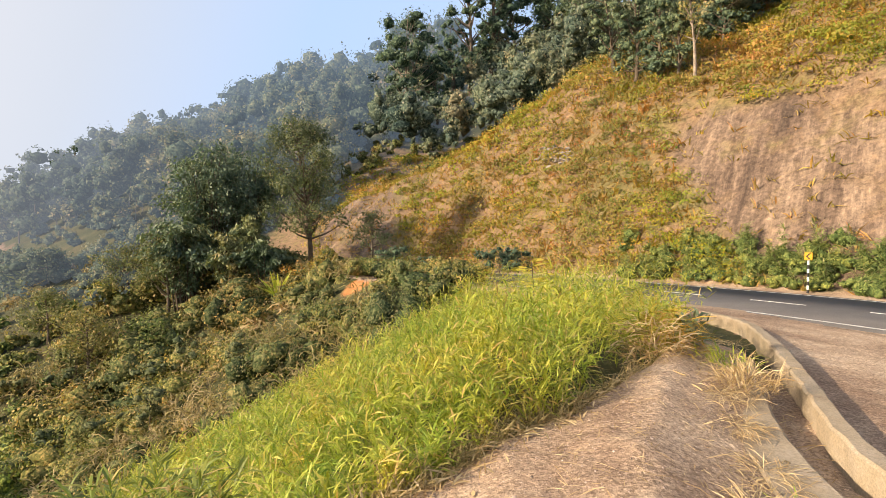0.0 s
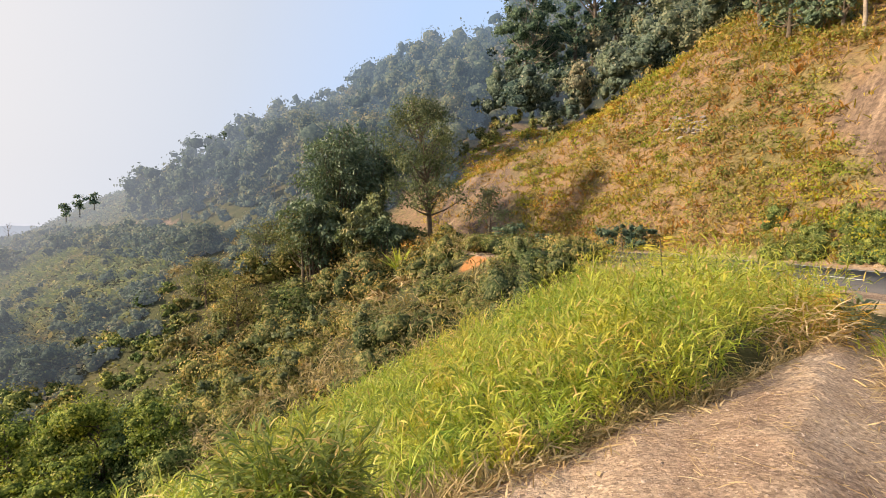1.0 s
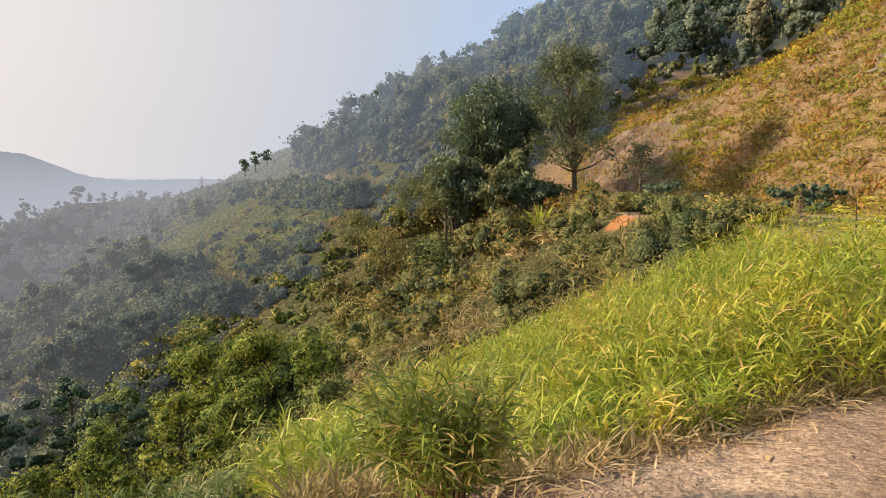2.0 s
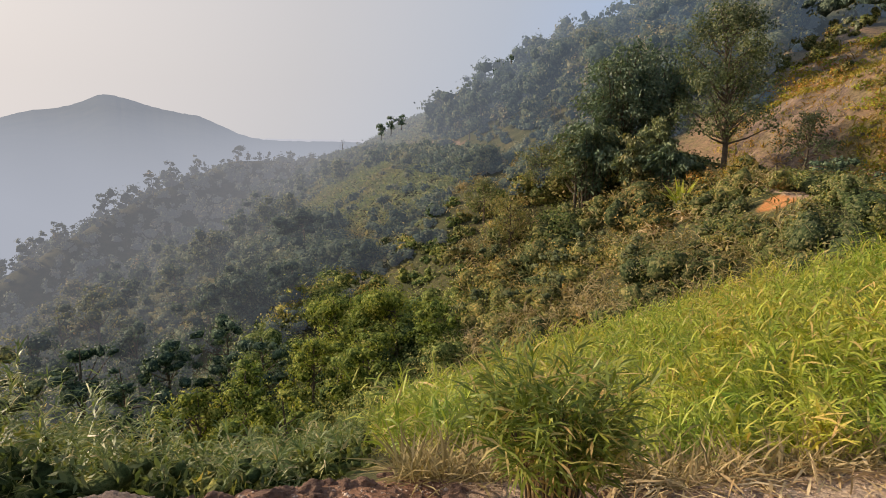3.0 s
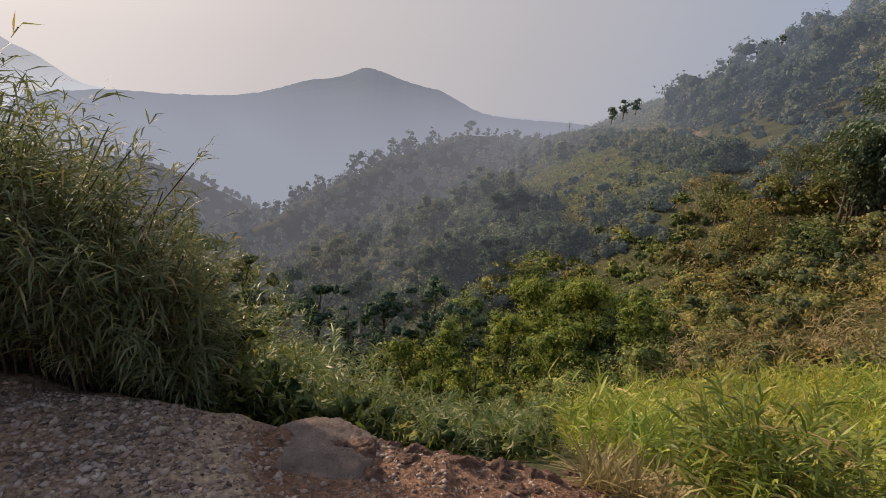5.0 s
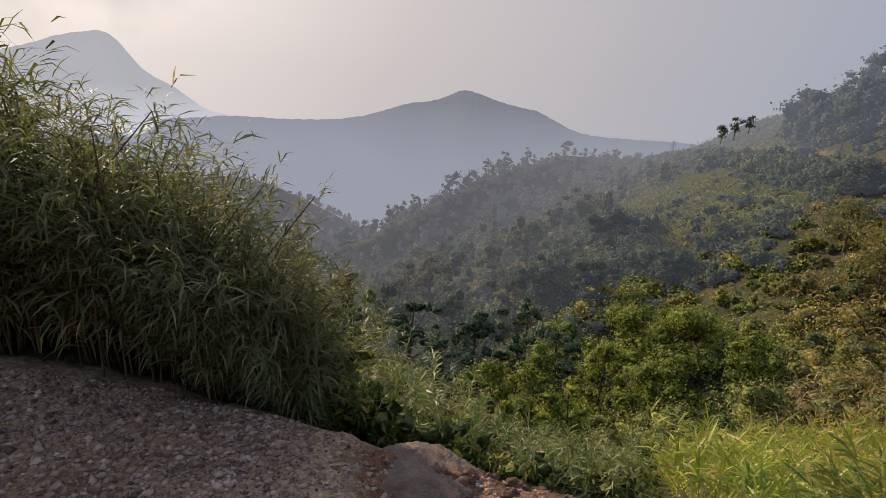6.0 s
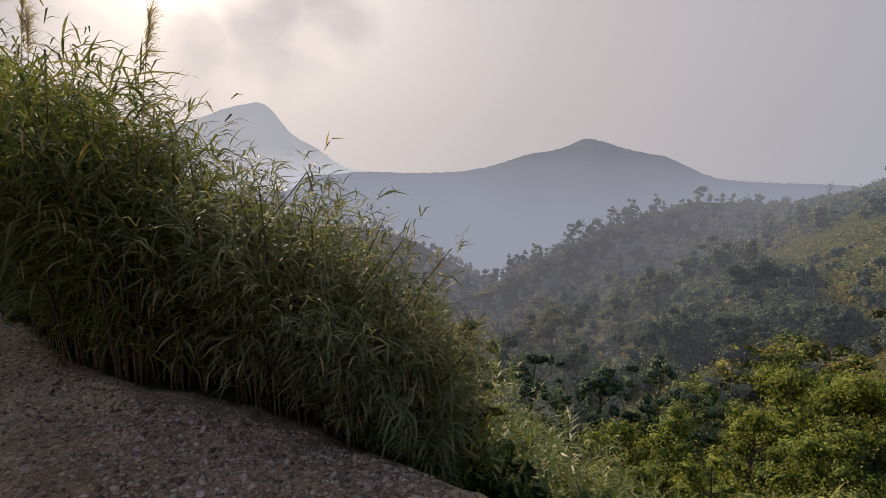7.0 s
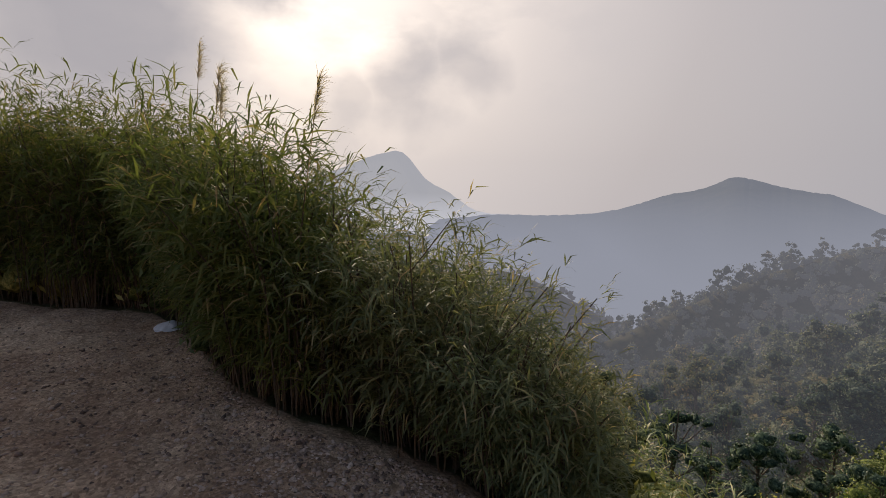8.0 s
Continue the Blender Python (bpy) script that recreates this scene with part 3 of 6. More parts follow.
def leaf_quads(at, size, up=0.3, aspect=0.55, way=None, fold=0.15, face=None):
    """A rhombic leaf or leaf spray at each place, turned at random (or along way)."""
    n = len(at)
    size = np.broadcast_to(size, (n,)).astype(float)
    if way is None:
        way = rng.normal(size=(n, 3))
        way[:, 2] = way[:, 2] * 0.7 + up
    way = way / (np.linalg.norm(way, axis=1, keepdims=True) + 1e-9)
    other = rng.normal(size=(n, 3)) if face is None else face + rng.normal(0, 0.5, (n, 3))
    wide = np.cross(way, other)
    wide /= np.linalg.norm(wide, axis=1, keepdims=True) + 1e-9
    lift = np.cross(wide, way)
    s = size[:, None]
    base, tip = at - way * s * 0.5, at + way * s * 0.5
    left = at + wide * s * aspect * 0.5 - lift * s * fold
    right = at - wide * s * aspect * 0.5 - lift * s * fold
    verts = np.stack([base, right, tip, left], 1).reshape(-1, 3)
    faces = np.arange(4 * n).reshape(n, 4)
    return verts, faces


def blades(at, length, width, way, rise, droop):
    """Long drooping leaves: each starts at a place, runs along way (in plan), rises at first and bends down."""
    n = len(at)
    length, width, rise, droop = [np.broadcast_to(v, (n,)).astype(float) for v in (length, width, rise, droop)]
    flat_way = np.stack([np.cos(way), np.sin(way), np.zeros(n)], 1)
    side = np.stack([-np.sin(way), np.cos(way), rng.normal(0, 0.5, n)], 1)
    side /= np.linalg.norm(side, axis=1, keepdims=True)
    rows = []
    for f, w in ((0.0, 0.45), (0.5, 1.0), (1.0, 0.0)):
        run = flat_way * (np.cos(rise - 0.5 * droop * f) * length * f)[:, None]
        lift = (np.sin(rise - 0.5 * droop * f) * length * f)[:, None] * np.array([[0, 0, 1.0]])
        mid = at + run + lift
        if w:
            rows += [mid - side * (width * w / 2)[:, None], mid + side * (width * w / 2)[:, None]]
        else:
            rows.append(mid)
    verts = np.stack(rows, 1).reshape(-1, 3)
    k = 5 * np.arange(n)[:, None]
    quads, tris = k + np.array([[0, 1, 3, 2]]), k + np.array([[2, 3, 4]])
    return verts, [quads, tris]


def join(sets):
    """Joins (verts, faces) pairs into one."""
    verts, quads, tris, at = [], [], [], 0
    for v, f in sets:
        for g in (f if isinstance(f, list) else [f]):
            (quads if g.shape[1] == 4 else tris).append(g + at)
        verts.append(v)
        at += len(v)
    faces = []
    if quads:
        faces.append(np.concatenate(quads))
    if tris:
        faces.append(np.concatenate(tris))
    return np.concatenate(verts), faces


def tube(points, radii, sides=7):
    """A tapered round limb along points."""
    p = np.asarray(points, float)
    rr = np.asarray(radii, float)
    run = np.gradient(p, axis=0)
    run /= np.linalg.norm(run, axis=1, keepdims=True) + 1e-9
    ref = np.where(np.abs(run[:, 2:3]) > 0.9, np.array([[1.0, 0, 0]]), np.array([[0, 0, 1.0]]))
    u = np.cross(run, ref)
    u /= np.linalg.norm(u, axis=1, keepdims=True) + 1e-9
    v = np.cross(run, u)
    a = np.linspace(0, 2 * math.pi, sides, endpoint=False)
    ring = p[:, None] + rr[:, None, None] * (np.cos(a)[None, :, None] * u[:, None] + np.sin(a)[None, :, None] * v[:, None])
    n = len(p)
    i, j = np.meshgrid(np.arange(n - 1), np.arange(sides), indexing="ij")
    f = np.stack([i * sides + j, i * sides + (j + 1) % sides, (i + 1) * sides + (j + 1) % sides, (i + 1) * sides + j], -1).reshape(-1, 4)
    return ring.reshape(-1, 3), f


def ball_points(n, low=-0.35):
    """Directions over a dome, with few from below."""
    z = rng.uniform(low, 1, n)
    a = rng.uniform(0, 2 * math.pi, n)
    q = np.sqrt(1 - z * z)
    return np.stack([q * np.cos(a), q * np.sin(a), z], 1)


def ico(level):
    bm = bmesh.new()
    bmesh.ops.create_icosphere(bm, subdivisions=level, radius=1)
    v = np.array([q.co[:] for q in bm.verts])
    f = np.array([[q.index for q in p.verts] for p in bm.faces])
    bm.free()
    return v, f


ICO = {1: ico(1), 2: ico(2), 3: ico(3)}


def lumpy(d, ph):
    """How far a bush swells in each direction."""
    return 1 + 0.3 * np.sin(4 * d[..., 0] + ph[..., 0]) * np.sin(4 * d[..., 1] + ph[..., 1]) + 0.17 * np.sin(6 * d[..., 2] + 5 * d[..., 0] + ph[..., 2]) + 0.17 * np.sin(11 * d[..., 0] + 3 * ph[..., 1]) * np.sin(10 * d[..., 1] + 8 * d[..., 2] + 2 * ph[..., 0])


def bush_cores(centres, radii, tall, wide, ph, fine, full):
    """The close inner leafage of each bush: a rough lump, its colour darkened as shade, that shows between its outer
    leaves.
    """
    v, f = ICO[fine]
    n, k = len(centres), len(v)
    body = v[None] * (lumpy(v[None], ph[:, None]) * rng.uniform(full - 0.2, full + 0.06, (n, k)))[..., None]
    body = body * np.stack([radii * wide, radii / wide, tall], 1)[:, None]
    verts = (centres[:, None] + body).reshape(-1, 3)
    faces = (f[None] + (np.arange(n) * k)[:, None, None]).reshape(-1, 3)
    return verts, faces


def bush_leaves(centres, radii, tall, leaf, cover, aspect=0.7, low=-0.2, fine=1, tone=None, full=0.7):
    """Leaves over many bushes at once: lumpy domes of leaf sprays round a close inner leafage."""
    n = len(centres)
    centres, radii, tall, leaf = np.asarray(centres, float), np.broadcast_to(radii, (n,)), np.broadcast_to(tall, (n,)), np.broadcast_to(leaf, (n,))
    tone = rng.uniform(0.2, 0.9, n) if tone is None else np.clip(np.asarray(tone) + rng.normal(0, 0.07, n), 0.1, 1)
    wide, ph = rng.uniform(0.72, 1.35, n), rng.uniform(0, 6.28, (n, 3))
    count = (cover * 4 * radii * np.maximum(radii, tall) / leaf ** 2).astype(int) + 6
    own = np.repeat(np.arange(n), count)
    m = len(own)
    d = ball_points(m, low)
    q = rng.uniform(0.7, 1.1, m) * lumpy(d, ph[own])
    at = centres[own] + d * q[:, None] * np.stack([radii * wide, radii / wide, tall], 1)[own]
    way = rng.normal(0, 0.7, (m, 3))
    way[:, 2] -= 0.45
    way -= 0.75 * d * (way * d).sum(1, keepdims=True)
    v, f = leaf_quads(at, leaf[own] * rng.uniform(0.55, 1.35, m), aspect=aspect, way=way, face=1.5 * d + np.array([0, 0, 0.5]))
    v = np.concatenate([v, np.repeat(tone[own], 4)[:, None]], 1)
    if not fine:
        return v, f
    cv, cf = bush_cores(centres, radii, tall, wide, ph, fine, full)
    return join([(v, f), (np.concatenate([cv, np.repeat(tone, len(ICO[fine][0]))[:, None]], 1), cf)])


def mounds(places, radii, tall, leaf, cover, lumps=5, fine=1, tone=None, low=-0.3, aspect=0.7, full=0.7):
    """Rounded shrubs: a broad lump each, with smaller ones bulging from its top and sides."""
    n = len(places)
    tall, leaf = np.broadcast_to(tall, (n,)), np.broadcast_to(leaf, (n,))
    tone = rng.uniform(0.2, 0.9, n) if tone is None else tone
    own = np.repeat(np.arange(n), lumps)
    d = ball_points(n * lumps, 0.0)
    span = np.stack([radii, radii, tall], 1)
    cs = np.concatenate([places + 0.15 * span * np.array([0, 0, 1]), places[own] + d * span[own] * rng.uniform(0.55, 0.8, (n * lumps, 1))])
    k = rng.uniform(0.32, 0.55, n * lumps)
    rs = np.concatenate([radii * 0.72, radii[own] * k])
    hs = np.concatenate([tall * 0.72, np.minimum(radii, tall)[own] * k * rng.uniform(0.8, 1.15, n * lumps)])
    return bush_leaves(cs, rs, hs, np.concatenate([leaf, leaf[own]]), cover, aspect, low, fine, np.concatenate([tone, tone[own]]), full)


def spot(bearing, r):
    """The place on the ground at a bearing (degrees left of ahead) and distance from the start of the walk."""
    b = radians(bearing)
    x, y = -math.sin(b) * r, math.cos(b) * r
    return np.array([x, y, float(height(x, y)[0])])


def spot_up(bearing, rise, start=36):
    """The nearest place on a rising slope that stands at that many degrees above the eye."""
    r = np.arange(start, 150, 0.5)
    b = radians(bearing)
    z = height(-math.sin(b) * r, math.cos(b) * r)
    up = np.degrees(np.arctan2(z - EYE, r))
    k = np.nonzero(up >= rise)[0]
    return spot(bearing, float(r[k[0]] if len(k) else r[np.argmax(up)]))


def scatter(n, b0, b1, r0, r1, even=1.0):
    """Random places on the ground in a sector; even=1 spreads them evenly over the land, 0 over the view."""
    b = np.radians(rng.uniform(b0, b1, n))
    u = rng.uniform(0, 1, n)
    r = (r0 ** (2 * even) + u * (r1 ** (2 * even) - r0 ** (2 * even))) ** (1 / (2 * even)) if even > 0.01 else r0 * (r1 / r0) ** u
    x, y = -np.sin(b) * r, np.cos(b) * r
    z, masks = land(x, y)
    return np.stack([x, y, z], 1), masks


# ---- the ground, one sheet to the horizon ----
def build_ground():
    az = np.concatenate([np.arange(-62, 152, 0.65), np.arange(152, 298, 4.0)])
    r = np.concatenate([[0.0], np.geomspace(0.4, 16, 190), np.geomspace(16.4, 420, 110), np.geomspace(450, 4600, 14)])
    b, rr = np.meshgrid(np.radians(az), r)
    x, y = -np.sin(b) * rr, np.cos(b) * rr
    z, masks = land(x.ravel(), y.ravel())
    n, m = len(r), len(az)
    i, j = np.meshgrid(np.arange(n - 1), np.arange(m), indexing="ij")
    f = np.stack([i * m + j, (i + 1) * m + j, (i + 1) * m + (j + 1) % m, i * m + (j + 1) % m], -1).reshape(-1, 4)[:, ::-1]
    me = mesh_of("ground", np.stack([x.ravel(), y.ravel(), z], 1), f, M_GROUND, True)
    for key, values in masks.items():
        me.attributes.new(key, "FLOAT", "POINT").data.foreach_set("value", values.astype(np.float32))
    tagged(link("ground", me), "dirt pad, grassed embankment and steep wooded valley sides", "ground", kind="structure")


build_ground()

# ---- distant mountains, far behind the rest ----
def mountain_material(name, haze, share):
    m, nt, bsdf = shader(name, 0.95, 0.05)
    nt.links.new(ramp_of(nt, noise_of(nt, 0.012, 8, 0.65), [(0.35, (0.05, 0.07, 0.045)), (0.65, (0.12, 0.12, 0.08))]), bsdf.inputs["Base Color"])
    # haze is painted as emission, thicker and paler towards the valley
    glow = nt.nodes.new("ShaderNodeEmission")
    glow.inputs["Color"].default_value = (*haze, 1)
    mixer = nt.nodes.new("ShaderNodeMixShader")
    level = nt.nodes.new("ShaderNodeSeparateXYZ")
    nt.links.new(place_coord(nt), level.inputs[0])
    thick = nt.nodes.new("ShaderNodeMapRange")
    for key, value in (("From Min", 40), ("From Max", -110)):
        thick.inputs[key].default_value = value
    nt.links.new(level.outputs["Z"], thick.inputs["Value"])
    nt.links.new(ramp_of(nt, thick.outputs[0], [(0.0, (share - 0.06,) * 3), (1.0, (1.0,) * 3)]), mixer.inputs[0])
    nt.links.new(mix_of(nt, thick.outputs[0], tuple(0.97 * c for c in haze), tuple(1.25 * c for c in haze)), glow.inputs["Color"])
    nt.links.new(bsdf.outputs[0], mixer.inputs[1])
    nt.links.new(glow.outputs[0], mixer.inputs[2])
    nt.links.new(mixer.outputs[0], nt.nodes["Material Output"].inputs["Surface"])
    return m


def bell(b, at, wide):
    return np.exp(-((b - at) / wide) ** 2)


def build_mountain(name, b0, b1, far, near, crest, low, haze, share, label):
    """A range as relief: from its crest down to the valley in spurs."""
    b = np.linspace(b0, b1, 420)
    t = np.linspace(0, 1, 24)
    bb, tt = np.meshgrid(b, t)
    e = crest(bb) + 0.07 * ripple(bb, 0 * bb, 3.0, 2) + 0.04 * ripple(bb, 0 * bb, 0.6, 3)
    spurs = 40 * np.sin(math.pi * tt) * (np.sin(bb * 0.35 + 2 * tt) + 0.4 * np.sin(bb * 0.8 + 1 + 3 * tt))
    r = far + (near - far) * tt + spurs
    top = EYE + far * np.tan(np.radians(e))
    z = top + (low - top) * tt ** 0.8 + 9 * np.sin(math.pi * tt) * np.sin(bb * 0.7 + 6 * tt)
    a = np.radians(bb)
    v = np.stack([-np.sin(a) * r, np.cos(a) * r, z], -1).reshape(-1, 3)
    m = len(b)
    i, j = np.meshgrid(np.arange(len(t) - 1), np.arange(m - 1), indexing="ij")
    f = np.stack([i * m + j, i * m + j + 1, (i + 1) * m + j + 1, (i + 1) * m + j], -1).reshape(-1, 4)
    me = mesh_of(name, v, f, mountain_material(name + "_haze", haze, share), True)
    tagged(link(name, me), label, "mountain", kind="structure")


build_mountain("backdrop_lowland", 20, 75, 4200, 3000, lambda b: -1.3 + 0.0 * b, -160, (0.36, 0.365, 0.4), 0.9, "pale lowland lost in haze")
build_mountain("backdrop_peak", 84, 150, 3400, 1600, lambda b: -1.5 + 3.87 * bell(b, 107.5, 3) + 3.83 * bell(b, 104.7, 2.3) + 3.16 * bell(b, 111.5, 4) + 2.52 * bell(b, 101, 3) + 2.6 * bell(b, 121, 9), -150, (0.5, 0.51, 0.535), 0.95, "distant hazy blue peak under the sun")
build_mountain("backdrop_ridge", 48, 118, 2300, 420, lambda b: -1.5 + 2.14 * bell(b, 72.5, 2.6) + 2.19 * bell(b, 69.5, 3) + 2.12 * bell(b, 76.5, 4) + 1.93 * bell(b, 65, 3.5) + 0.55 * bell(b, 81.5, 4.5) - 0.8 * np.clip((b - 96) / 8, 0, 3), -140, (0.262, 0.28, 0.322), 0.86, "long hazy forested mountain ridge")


# ---- the road ----
def ribbon(line, off0, off1, lift, s0=0, s1=None):
    p = line[s0:s1]
    run = np.gradient(p[:, :2], axis=0)
    run /= np.linalg.norm(run, axis=1, keepdims=True)
    right = np.stack([run[:, 1], -run[:, 0]], 1)
    rows = []
    for off, dz in ((off0, -0.12), (off0, 0), (off1, 0), (off1, -0.12)):
        rows.append(np.concatenate([p[:, :2] + right * off, p[:, 2:3] + lift + dz], 1))
    v = np.stack(rows, 1).reshape(-1, 3)
    n = len(p)
    i = 4 * np.arange(n - 1)[:, None]
    f = np.concatenate([i + np.array([[k, k + 1, k + 5, k + 4]]) for k in range(3)])
    return v, f


def build_road():
    road = tagged(link("road", mesh_of("road", *ribbon(ROAD_LINE, -3.25, 3.25, 0.03), M_ASPHALT)), "grey two-lane asphalt road curving round the hillside", "road", kind="structure")
    for a, b in ((-3.02, -2.9), (2.9, 3.02)):
        v, f = ribbon(ROAD_LINE, a, b, 0.034)
        link("edge_line", mesh_of("edge_line", v, f[len(f) // 3: 2 * len(f) // 3], M_PAINT), road, "white edge line")
    fine = smooth_line(ROAD, 0.25)
    for k in range(60, 700, 14):
        link("centre_dash", mesh_of("centre_dash", *ribbon(fine, -0.06, 0.06, 0.034, k, k + 8), M_PAINT), road, "white centre dash")


build_road()


# ---- the roadside drain ----
def wall_strip(name, s0, s1, off0, off1, top, bottom, parent, gap=0.0):
    p = KERB_LINE[s0:s1 + 1]
    run = np.gradient(KERB_LINE[:, :2], axis=0)[s0:s1 + 1]
    run /= np.linalg.norm(run, axis=1, keepdims=True)
    right = np.stack([run[:, 1], -run[:, 0]], 1)
    bm = bmesh.new()
    rings = []
    for q, rt in zip(p, right):
        w = 0.012 * math.sin(q[0] * 9 + q[1] * 7)
        prof = [(off0, bottom), (off0 + w, top - 0.025), (off0 + 0.025 + w, top + w * 0.5), (off1 - 0.03 - w, top - 0.008 + w * 0.4), (off1, top - 0.035), (off1, bottom)]
        rings.append([bm.verts.new((q[0] + rt[0] * o, q[1] + rt[1] * o, q[2] + 0.2 + z)) for o, z in prof])
    for a, b in zip(rings, rings[1:]):
        for k in range(5):
            bm.faces.new((a[k], a[k + 1], b[k + 1], b[k]))
    bm.faces.new(rings[0][::-1])
    bm.faces.new(rings[-1])
    return part(name, bm, M_CONCRETE, parent, smooth=False)


def build_drain():
    drain = thing("roadside_drain", (0, 0, 0), "weathered concrete roadside drain with a stained low wall", "drain")
    n = len(KERB_LINE)
    step = 8
    for k in range(24, n - 8, step):
        wall_strip("wall_block", k, min(k + step, n - 1), -0.11, 0.1, -0.2 + 0.008 * math.sin(k), -1.0, drain)
    for k in range(16, 66, 10):
        wall_strip("slab", k, min(k + 10, n - 1), -0.95, -0.5, -0.24 + 0.01 * math.sin(k * 2), -1.0, drain)


build_drain()


# ---- chevron sign beyond the road ----
def box(bm, x0, x1, y0, y1, z0, z1):
    vs = [bm.verts.new(c) for c in ((x0, y0, z0), (x1, y0, z0), (x1, y1, z0), (x0, y1, z0), (x0, y0, z1), (x1, y0, z1), (x1, y1, z1), (x0, y1, z1))]
    for f in ((3, 2, 1, 0), (4, 5, 6, 7), (0, 1, 5, 4), (1, 2, 6, 5), (2, 3, 7, 6), (3, 0, 4, 7)):
        bm.faces.new([vs[i] for i in f])


def build_sign():
    x, y = 14.3, 21.0
    at = (x, y, float(height(x, y)[0]))
    sign = thing("chevron_sign", at, "yellow chevron bend sign with a black arrow on a banded post", "road sign")
    sign.rotation_euler = (0, 0, radians(-35))
    sign.scale = (0.82, 0.82, 0.82)
    black, white, yellow = flat("black_paint", (0.02, 0.02, 0.02)), flat("white_paint", (0.7, 0.7, 0.68)), flat("yellow_paint", (0.62, 0.34, 0.02))
    for k in range(8):
        bm = bmesh.new()
        bmesh.ops.create_cone(bm, cap_ends=True, segments=12, radius1=0.05, radius2=0.05, depth=0.2, matrix=Matrix.Translation((0, 0, 0.1 + 0.2 * k)))
        part("post_band", bm, (black, white)[k % 2], sign, ("black band", "white band")[k % 2])
    bm = bmesh.new()
    box(bm, -0.16, 0.16, -0.09, -0.06, 1.62, 1.98)
    bmesh.ops.bevel(bm, geom=bm.edges[:], offset=0.012, segments=1, affect="EDGES")
    board = part("board", bm, yellow, sign, "yellow board")
    bm = bmesh.new()
    pts = [(0.1, 1.94), (0.02, 1.94), (-0.11, 1.8), (0.02, 1.66), (0.1, 1.66), (-0.03, 1.8)]
    bm.faces.new([bm.verts.new((px, -0.095, pz)) for px, pz in pts])
    part("arrow", bm, black, board, "black arrow")


build_sign()

# ---- woods and scrub on the valley sides ----


def stuff(name, sets, material, label, category, core=None):
    v, f = join(sets)
    return tagged(link(name, mesh_of(name, v, f, material, core=core)), label, category, kind="stuff")


def crowns(places, tall, leaf, cover):
    """Crown clumps for many trees at once: some lumps each, stacked unevenly."""
    cs, rs, hs, ls, ts = [], [], [], [], []
    for p, h, s in zip(places, tall, np.broadcast_to(leaf, (len(places),))):
        tone = rng.uniform(0.1, 0.8) if rng.uniform() < 0.86 else rng.uniform(0.85, 1.0)
        slim = rng.uniform(0.75, 1.25)
        for k in range(rng.integers(4, 8)):
            u = rng.uniform(0.3, 0.9) if k else 0.6
            spread = h * 0.17 * slim * (1.15 - u * 0.7) * (k > 0)
            cs.append(p + np.array([rng.normal(0, spread), rng.normal(0, spread), h * u]))
            r = h * slim * (rng.uniform(0.1, 0.19) if k else 0.22)
            rs.append(r)
            hs.append(r * rng.uniform(0.75, 1.2))
            ls.append(s)
            ts.append(tone)
    return bush_leaves(cs, np.array(rs), np.array(hs), np.array(ls), cover, low=-0.6, tone=ts)


def stems(places, tall, radius):
    sets = []
    for p, h in zip(places, tall):
        lean = rng.normal(0, 0.05, 2)
        pts = [p + np.array([lean[0] * h * t, lean[1] * h * t, h * t - 0.3]) for t in (0, 0.3, 0.6, 0.85)]
        sets.append(tube(pts, radius * h / 10 * np.array([1, 0.8, 0.6, 0.3]), 5))
    return join(sets)


